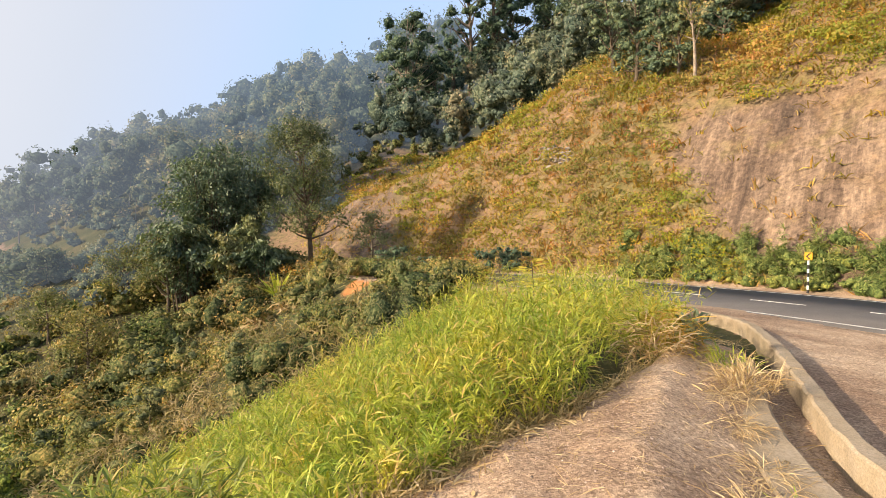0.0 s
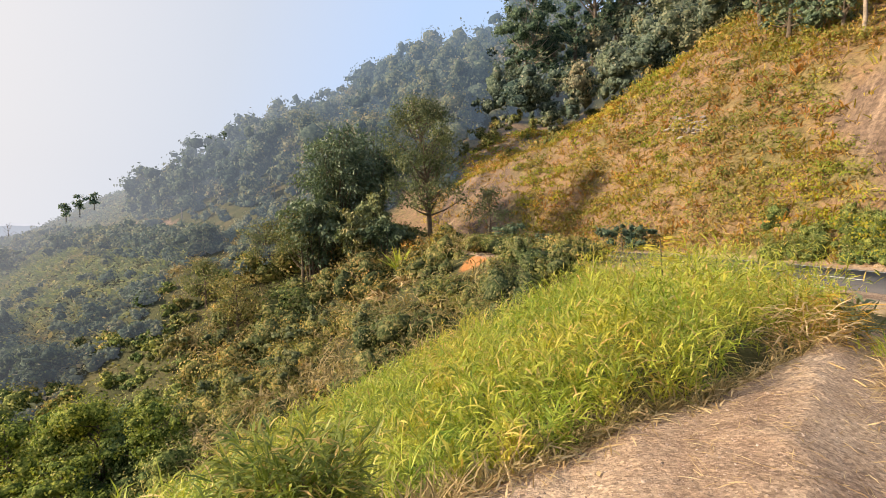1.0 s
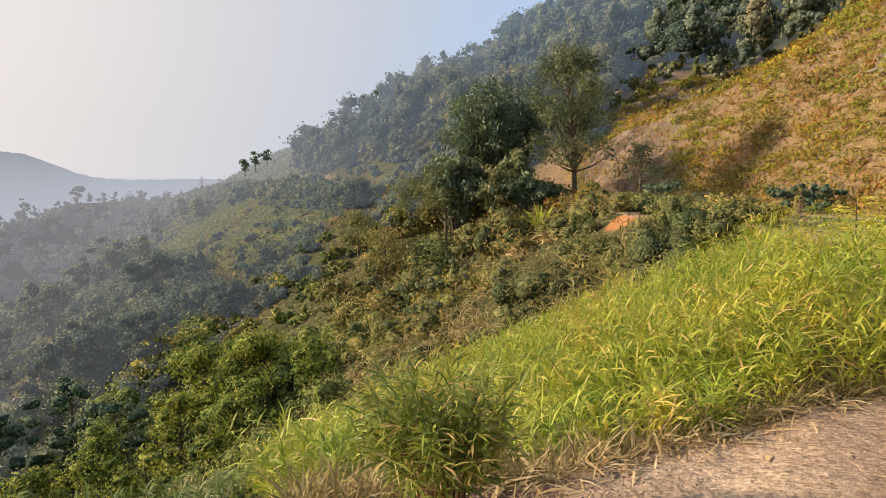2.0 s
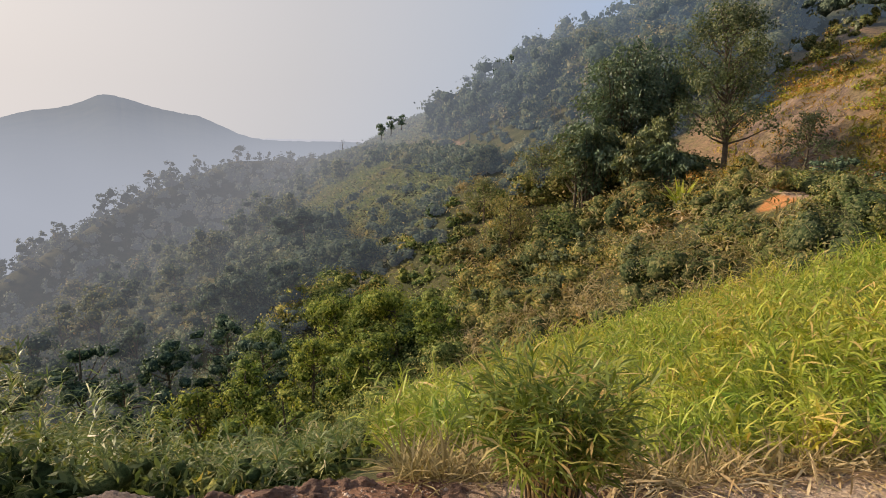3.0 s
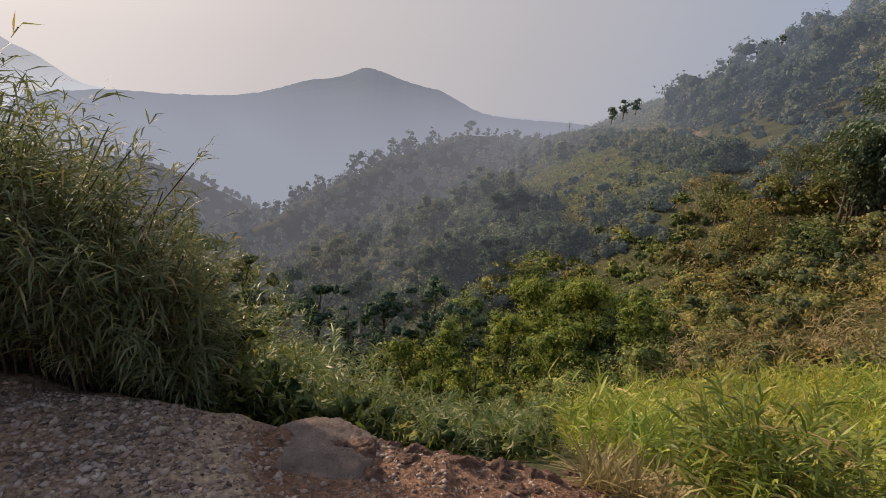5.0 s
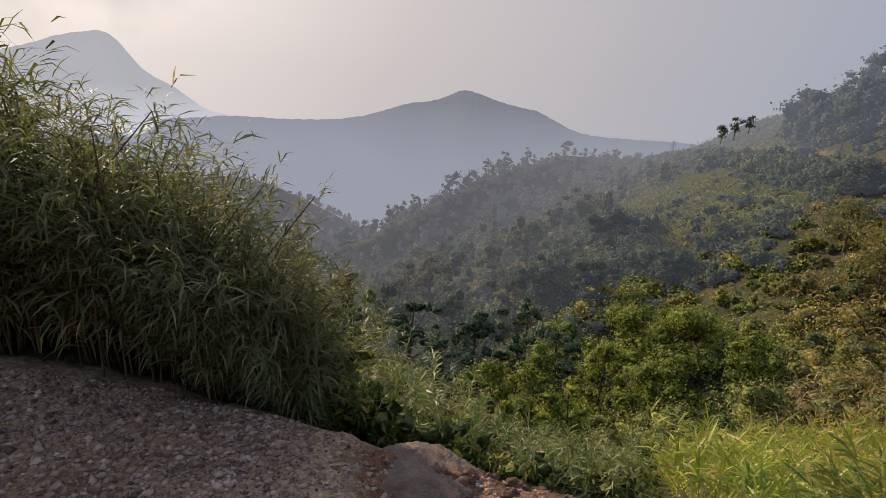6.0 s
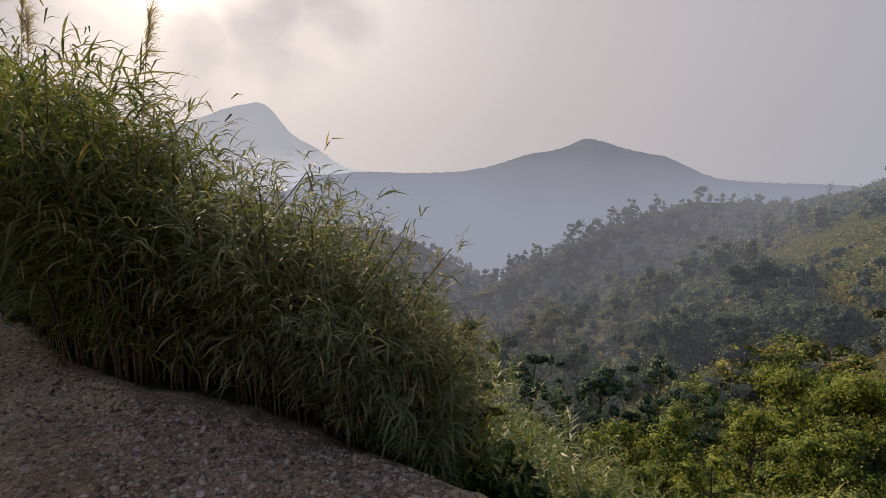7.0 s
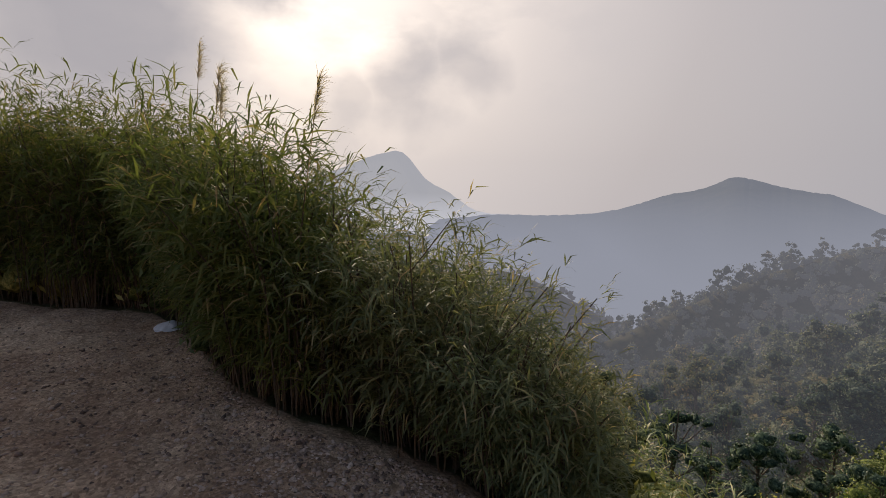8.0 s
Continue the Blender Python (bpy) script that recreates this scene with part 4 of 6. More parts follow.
def build_woods():
    # the hill across the valley, above its road
    p, m = scatter(1050, -2, 47, 62, 185, 0.75)
    d, _, side = near_line(ROAD_LINE, p[:, 0], p[:, 1])
    bare = (p[:, 0] < -105) & (d < 45)
    bear = np.degrees(np.arctan2(-p[:, 0], p[:, 1]))
    ok = (side > 0) & (d > 9) & ~bare & ~((bear < 6) & (np.hypot(p[:, 0], p[:, 1]) < 112)) & ~((p[:, 0] > -12) & (d < 34)) & ~((p[:, 0] > -21) & (d < 15))
    p = p[ok]
    tall = 4.5 + 8.5 * rng.uniform(0, 1, len(p)) ** 1.8
    leaf = np.clip(np.hypot(p[:, 0], p[:, 1]) * 0.0052, 0.3, 0.9)
    stuff("hazed_hill_woods", [crowns(p, tall, leaf, 0.95)], M_FAR_LEAF, "hazy blue-green forest on the hillside beyond the gully", "forest", M_FAR_MASS)
    v, f = stems(p[::3], tall[::3] * 0.9, 0.13)
    tagged(link("woods_trunks", mesh_of("woods_trunks", v, f, M_FAR_BARK)), "thin pale trunks among the forest", "forest", kind="stuff")
    # above the cut slope ahead
    p, m = scatter(400, -42, 7, 46, 118, 0.8)
    d, _, side = near_line(ROAD_LINE, p[:, 0], p[:, 1])
    ok = (side > 0) & (d > 22 + 0.1 * p[:, 0])
    p = p[ok]
    tall = rng.uniform(4, 10, len(p))
    stuff("upper_woods", [crowns(p, tall, np.clip(np.hypot(p[:, 0], p[:, 1]) * 0.0048, 0.2, 0.6), 1.0)], M_WOOD_LEAF, "dark green forest along the top of the cut slope", "forest", M_WOOD_MASS)
    # the spur across the valley
    p, m = scatter(900, 44, 88, 95, 250, 0.8)
    d, _, side = near_line(ROAD_LINE, p[:, 0], p[:, 1])
    ok = (side < 0) & (d > 7) | (d > 40)
    meadow = (side < 0) & (d < 24) & (p[:, 0] < -46) & (p[:, 0] > -108)
    p = p[ok & ~meadow]
    d = d[ok & ~meadow]
    tall = (2.0 + 8 * rng.uniform(0, 1, len(p)) ** 2.2) * np.clip(d / 30, 0.35, 1)
    leaf = np.clip(np.hypot(p[:, 0], p[:, 1]) * 0.0044, 0.4, 0.95)
    stuff("hazed_spur_woods", [crowns(p, tall, leaf, 0.95)], M_FAR_LEAF, "hazy mixed woods on the spur across the valley", "forest", M_FAR_MASS)
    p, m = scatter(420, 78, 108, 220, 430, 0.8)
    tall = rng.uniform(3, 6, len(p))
    stuff("hazed_far_woods", [crowns(p, tall, 2.1, 0.7)], M_FAR_LEAF, "woods on a distant spur, lost in haze", "forest", M_FAR_MASS)


def low_ground(x, y):
    """Plants stay low over the open slope below the far road."""
    b, r = np.degrees(np.arctan2(-x, y)), np.hypot(x, y)
    return (b > 31) & (b < 52) & (r > 40)


def build_scrub():
    # lower valley side opposite: shrubs and creepers, with low growth between
    p, m = scatter(1500, -2, 62, 15, 105, 0.62)
    d, _, side = near_line(ROAD_LINE, p[:, 0], p[:, 1])
    keep = (side < 0) & (d > 4.5) & ~((d > 9) & (d < 22) & (p[:, 0] < -46)) & ((np.abs((p[:, 0] - 2) / 9.6) ** 3 + np.abs((p[:, 1] - 5) / 10) ** 3) > 1) & (np.hypot(p[:, 0] + 4.7, p[:, 1] - 30.6) > 1.7) & ~((np.abs(np.degrees(np.arctan2(-p[:, 0], p[:, 1])) - 17.2) < 2.2) & (np.abs(np.hypot(p[:, 0], p[:, 1]) - 36) < 5))
    p = p[keep]
    away = np.hypot(p[:, 0], p[:, 1])
    dry = (np.degrees(np.arctan2(-p[:, 0], p[:, 1])) < 38 + rng.normal(0, 5, len(p)))
    r = (0.55 + 2.5 * rng.uniform(0, 1, len(p)) ** 1.7) * np.clip(away / 36, 0.5, 1.45)
    r = np.where(low_ground(p[:, 0], p[:, 1]), np.minimum(r, 1.1), r)
    leaf = np.clip(away * 0.0046, 0.1, 0.42)
    for sel, mat, core, name, label in ((dry & (away < 58), M_SCRUB, M_SCRUB_MASS, "dry_scrub", "half-dry olive scrub and creepers on the gully side"), (dry & (away >= 58), M_FAR_LEAF, M_FAR_MASS, "hazed_dry_scrub", "hazy olive scrub on the far gully side"), (~dry & (away < 58), M_VINE, M_VINE_MASS, "valley_scrub", "green bushes under creepers on the valley side"), (~dry & (away >= 58), M_FAR_LEAF, M_FAR_MASS, "hazed_valley_scrub", "hazy green bushes on the far valley side")):
        stuff(name, [mounds(p[sel], r[sel], r[sel] * rng.uniform(0.65, 1.1, int(sel.sum())), leaf[sel], 0.62, 5, tone=np.clip(0.42 + 0.3 * ripple(p[sel, 0], p[sel, 1], 7, 4) + rng.normal(0, 0.2, int(sel.sum())), 0.1, 1.0))], mat, label, "bushes", core)
    # creepers and low leaves over the ground between the shrubs
    p, m = scatter(46000, 0, 100, 14, 105, 0.62)
    d, _, side = near_line(ROAD_LINE, p[:, 0], p[:, 1])
    keep = (side < 0) & (d > 4.5) & ((np.abs((p[:, 0] - 2) / 9.0) ** 3 + np.abs((p[:, 1] - 5) / 9.4) ** 3) > 1) & (m["red"] < 0.2) & ((np.hypot(p[:, 0], p[:, 1]) < 52) | (p[:, 0] > -30))
    p = p[keep] + np.stack([np.zeros(keep.sum()), np.zeros(keep.sum()), rng.uniform(0.0, 0.5, keep.sum())], 1)
    n = len(p)
    v, f = leaf_quads(p, np.clip(np.hypot(p[:, 0], p[:, 1]) * 0.008, 0.14, 0.7) * rng.uniform(0.5, 1.3, n), way=rng.normal(0, 1, (n, 3)) * np.array([1, 1, 0.5]), face=np.tile([0.0, -0.3, 1.0], (n, 1)))
    tone = np.clip(0.5 + 0.28 * ripple(p[:, 0], p[:, 1], 6, 3), 0.15, 0.9)
    stuff("ground_creepers", [(np.concatenate([v, np.repeat(tone, 4)[:, None]], 1), f)], M_SCRUB, "low creepers and leaf litter between the shrubs", "creepers")
    # dry grass and creepers hanging over the scrub in patches
    p, m = scatter(3400, 6, 40, 20, 62, 0.6)
    d, _, side = near_line(ROAD_LINE, p[:, 0], p[:, 1])
    patch = ripple(p[:, 0], p[:, 1], 5, 8) + 0.6 * ripple(p[:, 0], p[:, 1], 2.2, 5)
    p = p[(side < 0) & (d > 4.5) & (patch > 0.1) & ((np.abs((p[:, 0] - 2) / 9.6) ** 3 + np.abs((p[:, 1] - 5) / 10) ** 3) > 1) & (m["red"] < 0.2)]
    p = np.repeat(p, 9, axis=0) + rng.normal(0, 0.3, (9 * len(p), 3)) * np.array([1, 1, 0])
    n = len(p)
    away = np.hypot(p[:, 0], p[:, 1])
    p[:, 2] += np.clip(0.9 + 0.7 * ripple(p[:, 0], p[:, 1], 1.6, 2), 0.1, 2) * rng.uniform(0.4, 1.1, n)
    stuff("dry_creepers", [blades(p, rng.uniform(0.4, 1.1, n), 0.0017 * away * rng.uniform(0.7, 1.5, n), rng.uniform(0, 6.28, n), rng.uniform(-0.2, 1.3, n), rng.uniform(0.6, 2.2, n))], M_STRAW_DULL, "straw-coloured dry grass and creepers over the scrub", "creepers")
    # bushes along the lower edge of the road, which hide it from below
    k = rng.integers(30, len(ROAD_LINE) - 40, 520)
    run = np.gradient(ROAD_LINE[:, :2], axis=0)[k]
    run /= np.linalg.norm(run, axis=1, keepdims=True)
    off = rng.uniform(3.9, 8.5, len(k))
    x, y = ROAD_LINE[k, 0] - run[:, 1] * off, ROAD_LINE[k, 1] + run[:, 0] * off
    keep = (y > 23) & ((np.hypot(x + 4.7, y - 30.6) > 2.2) | (off < 5.8)) & (x > -168)
    x, y = x[keep], y[keep]
    r = rng.uniform(0.6, 1.3, len(x)) * np.clip(np.hypot(x, y) / 60, 0.8, 1.5)
    leaf = np.clip(np.hypot(x, y) * 0.0045, 0.14, 0.6)
    # a close row where the road comes round the bend
    y2 = np.linspace(26, 39, 46)
    x2 = np.interp(y2, ROAD_LINE[40:, 1][:60], ROAD_LINE[40:, 0][:60]) - 3.6 - rng.uniform(0, 0.9, len(y2))
    x, y = np.append(x, x2), np.append(y, y2)
    r, leaf = np.append(r, rng.uniform(0.65, 1.0, len(y2))), np.append(leaf, np.full(len(y2), 0.15))
    at = np.stack([x, y, height(x, y) + 0.3], 1)
    far = np.hypot(x, y) > 58
    for sel, mat, core, name, label in ((~far, M_SCRUB, M_SCRUB_MASS, "roadside_bushes", "olive and brown bushes along the lower road edge"), (far, M_FAR_LEAF, M_FAR_MASS, "hazed_roadside_bushes", "hazy bushes along the far road's lower edge")):
        stuff(name, [mounds(at[sel], r[sel], r[sel] * 1.15, leaf[sel], 0.75, 3)], mat, label, "bushes", core)
    # low growth under the woods and over the open spur
    p, m = scatter(2200, 0, 90, 60, 260, 0.85)
    d, _, side = near_line(ROAD_LINE, p[:, 0], p[:, 1])
    p = p[(d > 4.5) & ((p[:, 0] < -21) | (d > 34) | ((p[:, 0] < -12) & (d > 15))) & ((side > 0) | (np.hypot(p[:, 0], p[:, 1]) > 95)) & ~((side > 0) & (p[:, 0] < -105) & (d < 45))]
    r = 1.0 + 2.6 * rng.uniform(0, 1, len(p)) ** 2
    leaf = np.clip(np.hypot(p[:, 0], p[:, 1]) * 0.005, 0.35, 1.1)
    away = np.hypot(p[:, 0], p[:, 1])
    open_ground = (near_line(ROAD_LINE, p[:, 0], p[:, 1])[0] < 24) & (p[:, 0] < -46) & (p[:, 0] > -108)
    sel = ~(open_ground & (away < 122))
    stuff("hazed_undergrowth", [bush_leaves(p[sel] + np.array([0, 0, 0.2]), r[sel], r[sel] * 0.8, leaf[sel], 0.7)], M_FAR_LEAF, "hazy undergrowth covering the distant slopes", "bushes", M_FAR_MASS)
    # open meadow below the far road
    p, m = scatter(30000, 36, 58, 50, 130, 0.8)
    d, _, side = near_line(ROAD_LINE, p[:, 0], p[:, 1])
    p = p[(side < 0) & (d > 6) & (d < 26) & (p[:, 0] < -40) & (p[:, 0] > -112)]
    n = len(p)
    stuff("hazed_meadow_grass", [blades(p, rng.uniform(0.5, 1.2, n), rng.uniform(0.2, 0.45, n), rng.uniform(0, 6.28, n), rng.uniform(0.3, 1.2, n), rng.uniform(0.3, 1.4, n))], M_FAR_GRASS, "pale open grass on the slope below the far road", "grass")
    # bare hillside above the far road
    p, m = scatter(12000, 36, 58, 130, 235, 0.8)
    d, _, side = near_line(ROAD_LINE, p[:, 0], p[:, 1])
    p = p[(side > 0) & (d > 5) & (p[:, 0] < -100)]
    n = len(p)
    stuff("hazed_hill_grass", [blades(p, rng.uniform(0.8, 1.8, n), rng.uniform(0.4, 0.9, n), rng.uniform(0, 6.28, n), rng.uniform(0.3, 1.2, n), rng.uniform(0.3, 1.4, n))], M_FAR_GRASS, "grassy open hillside above the far road", "grass")
    # gully floor and near valley side
    p, m = scatter(600, 40, 100, 15, 95, 0.68)
    away = np.hypot(p[:, 0], p[:, 1])
    r = (0.5 + 2.0 * rng.uniform(0, 1, len(p)) ** 1.7) * np.clip(away / 26, 0.45, 1.3)
    r = np.where(low_ground(p[:, 0], p[:, 1]), np.minimum(r, 1.2), r)
    leaf = np.clip(away * 0.0046, 0.1, 0.4)
    high = r * rng.uniform(0.75, 1.2, len(p))
    for sel, mat, core, name, label in ((away < 50, M_VINE, M_VINE_MASS, "gully_bushes", "lush green bushes filling the gully"), (away >= 50, M_FAR_LEAF, M_FAR_MASS, "hazed_gully_bushes", "hazy green bushes down in the valley")):
        stuff(name, [mounds(p[sel] + np.array([0, 0, 0.2]), r[sel], high[sel], leaf[sel], 0.7, 5)], mat, label, "bushes", core)
    # bushes on the bank above the far road
    k = rng.integers(30, len(ROAD_LINE) - 60, 520)
    run = np.gradient(ROAD_LINE[:, :2], axis=0)[k]
    run /= np.linalg.norm(run, axis=1, keepdims=True)
    off = 5 + 22 * rng.uniform(0, 1, len(k)) ** 1.3
    x, y = ROAD_LINE[k, 0] + run[:, 1] * off, ROAD_LINE[k, 1] - run[:, 0] * off
    keep = (x < -20) & (x > -106) & ((x > -66) | (off > 10))
    x, y = x[keep], y[keep]
    r = rng.uniform(0.7, 2.2, len(x))
    stuff("hazed_bank_bushes", [mounds(np.stack([x, y, height(x, y) + 0.2], 1), r, r * 1.1, np.hypot(x, y) * 0.005, 0.8, 4)], M_FAR_LEAF, "hazy bushes on the bank above the far road", "bushes", M_FAR_MASS)


def grass_leaves(p, tall, leaf, wide, each, low=0.15, droop=1.9):
    """Several drooping leaves along each stem at p."""
    at = np.repeat(p, each, axis=0)
    n = len(at)
    h = np.repeat(np.broadcast_to(tall, (len(p),)), each)
    u = rng.uniform(low, 1.0, n)
    lean = np.repeat(rng.normal(0, 0.18, (len(p), 2)), each, axis=0)
    at = at + np.stack([lean[:, 0] * h * u, lean[:, 1] * h * u, h * u], 1)
    return blades(at, leaf * rng.uniform(0.6, 1.3, n), wide * rng.uniform(0.7, 1.3, n), rng.uniform(0, 6.28, n), rng.uniform(0.3, 1.35, n), rng.uniform(0.3, droop, n))


def build_cut_plants():
    p, m = scatter(6400, -44, 14, 22, 75, 0.6)
    d, _, side = near_line(ROAD_LINE, p[:, 0], p[:, 1])
    keep = (side > 0) & (d > 5.2) & (d < 40) & (m["rock"] < 0.5)
    p = p[keep]
    patchy = 0.9 * ripple(p[:, 0], p[:, 1], 11, 7) + 0.5 * ripple(p[:, 2], p[:, 0], 4, 3) > -0.6 - 0.5 * (p[:, 2] > 11)
    p = p[patchy]
    r = 0.25 + 0.9 * rng.uniform(0, 1, len(p)) ** 2.2
    leaf = np.clip(np.hypot(p[:, 0], p[:, 1]) * 0.004, 0.09, 0.24)
    tone = np.clip(0.5 + 0.3 * ripple(p[:, 0], p[:, 2], 7, 2) + rng.normal(0, 0.1, len(p)), 0.12, 0.95)
    stuff("slope_weeds", [bush_leaves(p, r, r * 0.55, leaf, 0.8, fine=0, tone=tone)], M_CUTPLANT, "green, yellow and rusty weeds over the cut slope", "weeds")
    # dry grass between the weeds
    p, m = scatter(14500, -44, 14, 22, 75, 0.6)
    d, _, side = near_line(ROAD_LINE, p[:, 0], p[:, 1])
    p = p[(side > 0) & (d > 5.0) & (d < 42) & ((m["rock"] < 0.4) | (rng.uniform(0, 1, len(p)) < np.where(p[:, 0] < 5, 0.5, 0.1)))]
    p = np.repeat(p, 8, axis=0) + np.concatenate([rng.normal(0, 0.14, (8 * len(p), 2)), np.zeros((8 * len(p), 1))], 1)
    n = len(p)
    stuff("slope_grass", [blades(p - np.array([0, 0, 0.1]), rng.uniform(0.35, 0.9, n), rng.uniform(0.05, 0.11, n), rng.uniform(0, 6.28, n), rng.uniform(0.3, 1.4, n), rng.uniform(0.3, 1.6, n))], M_DRYGRASS, "dry tawny grass over the cut slope", "grass")
    # bushes between the cut and the woods above it
    p, m = scatter(520, -34, 16, 34, 96, 0.7)
    d, _, side = near_line(ROAD_LINE, p[:, 0], p[:, 1])
    p = p[(side > 0) & (d > 20 + 0.15 * p[:, 0]) & (d < 42)]
    r = rng.uniform(0.5, 1.5, len(p))
    stuff("slope_top_bushes", [mounds(p, r, r * 1.1, 0.22, 0.75, 4)], M_SCRUB, "green and brown bushes along the top of the cut", "bushes", M_SCRUB_MASS)
    # verge along the foot of the cut
    p, m = scatter(900, -46, -18, 20, 40, 0.6)
    d, _, side = near_line(ROAD_LINE, p[:, 0], p[:, 1])
    p = p[(side > 0) & (d > 4.6) & (d < 6.8)]
    r = rng.uniform(0.35, 0.8, len(p))
    stuff("verge_weeds", [mounds(p + np.array([0, 0, 0.15]), r, r * 1.1, 0.095, 0.8, 3, aspect=0.4, tone=rng.uniform(0.3, 0.85, len(p)))], M_VINE, "tall green weeds along the foot of the cut", "weeds", M_VINE_MASS)
    stuff("verge_grass", [grass_leaves(p, rng.uniform(0.6, 1.4, len(p)), 0.4, 0.035, 60)], M_VINE, "long grass blades along the foot of the cut", "grass")


build_woods()
build_scrub()
build_cut_plants()

# ---- broom grass on the embankment ----


def build_broom_grass():
    p, m = scatter(22500, -27, 56, 2.9, 24, 0.4)
    r, edge, _, b = pad_shape(p[:, 0], p[:, 1])
    dk, _, sk = near_line(KERB_LINE, p[:, 0], p[:, 1])
    start = np.interp(b, [0, 12, 18, 40, 46], [0.15, 0.3, 0.7, 0.9, 1.3])
    keep = (r > edge + start) & (sk < 0) & (dk > 1.3) & (np.hypot(p[:, 0] - 2.45, p[:, 1] - 6.4) > 0.75) & (b < 47 + 0.4 * (r - 5)) & (np.hypot(p[:, 0] + 1.33, p[:, 1] - 2.42) > 1.0)
    p, b, r, edge = p[keep], b[keep], r[keep], edge[keep]
    tall = rng.uniform(0.55, 1.0, len(p)) * np.interp(b, [-25, -12, -4, 8, 40], [1.75, 1.6, 1.3, 1.0, 0.85])
    tall *= (0.85 + 0.2 * ripple(p[:, 0], p[:, 1], 2.5, 5)) * np.clip(0.45 + 0.4 * (r - edge), 0, 1)
    own = rng.uniform(0, 1, len(p))
    hub = p[(rng.uniform(0, 1, len(p)) ** 2 * len(p) * 0.999).astype(int)][: len(p) // 12]
    near = np.array([np.argmin((hub[:, 0] - q[0]) ** 2 + (hub[:, 1] - q[1]) ** 2) for q in p])
    pull = hub[near, :2] - p[:, :2]
    p[:, :2] += pull * (0.55 * own[:, None]) * (np.linalg.norm(pull, axis=1) < 0.9)[:, None]
    p[:, 2] = height(p[:, 0], p[:, 1])
    tall = tall * rng.uniform(0.72, 1.15, len(hub))[near]
    stuff("broom_grass", [grass_leaves(p, tall, 0.205, 0.0165, 9, droop=1.3)], M_GRASS, "tall yellow-green broom grass on the embankment", "grass")
    # dead straw along the edge of the dirt
    b = -26 + 50 * rng.uniform(0, 1, 1100)
    rr = np.interp(b, PAD_B, PAD_R) + rng.normal(0.05, 0.18, len(b))
    x, y = -np.sin(np.radians(b)) * rr, np.cos(np.radians(b)) * rr
    p = np.stack([x, y, height(x, y) + 0.03], 1)
    n = len(p)
    b2 = -22 + 68 * rng.uniform(0, 1, 4700)
    r2 = np.interp(b2, PAD_B, PAD_R) + np.abs(rng.normal(0.25, 0.3, len(b2)))
    x, y = -np.sin(np.radians(b2)) * r2, np.cos(np.radians(b2)) * r2
    m = len(b2)
    stuff("dry_grass_edge", [blades(np.stack([x, y, height(x, y)], 1), rng.uniform(0.1, 0.42, m), rng.uniform(0.006, 0.016, m), rng.uniform(0, 6.28, m), rng.uniform(0.2, 1.4, m), rng.uniform(0.2, 1.4, m))], M_STRAW_DULL, "brown dry grass along the foot of the embankment", "grass")
    stuff("straw_litter", [blades(p, rng.uniform(0.1, 0.32, n), rng.uniform(0.006, 0.02, n), rng.uniform(0, 6.28, n), rng.uniform(0.0, 0.45, n), rng.uniform(0.2, 1.2, n))], M_STRAW, "dry fallen straw at the edge of the dirt", "straw")


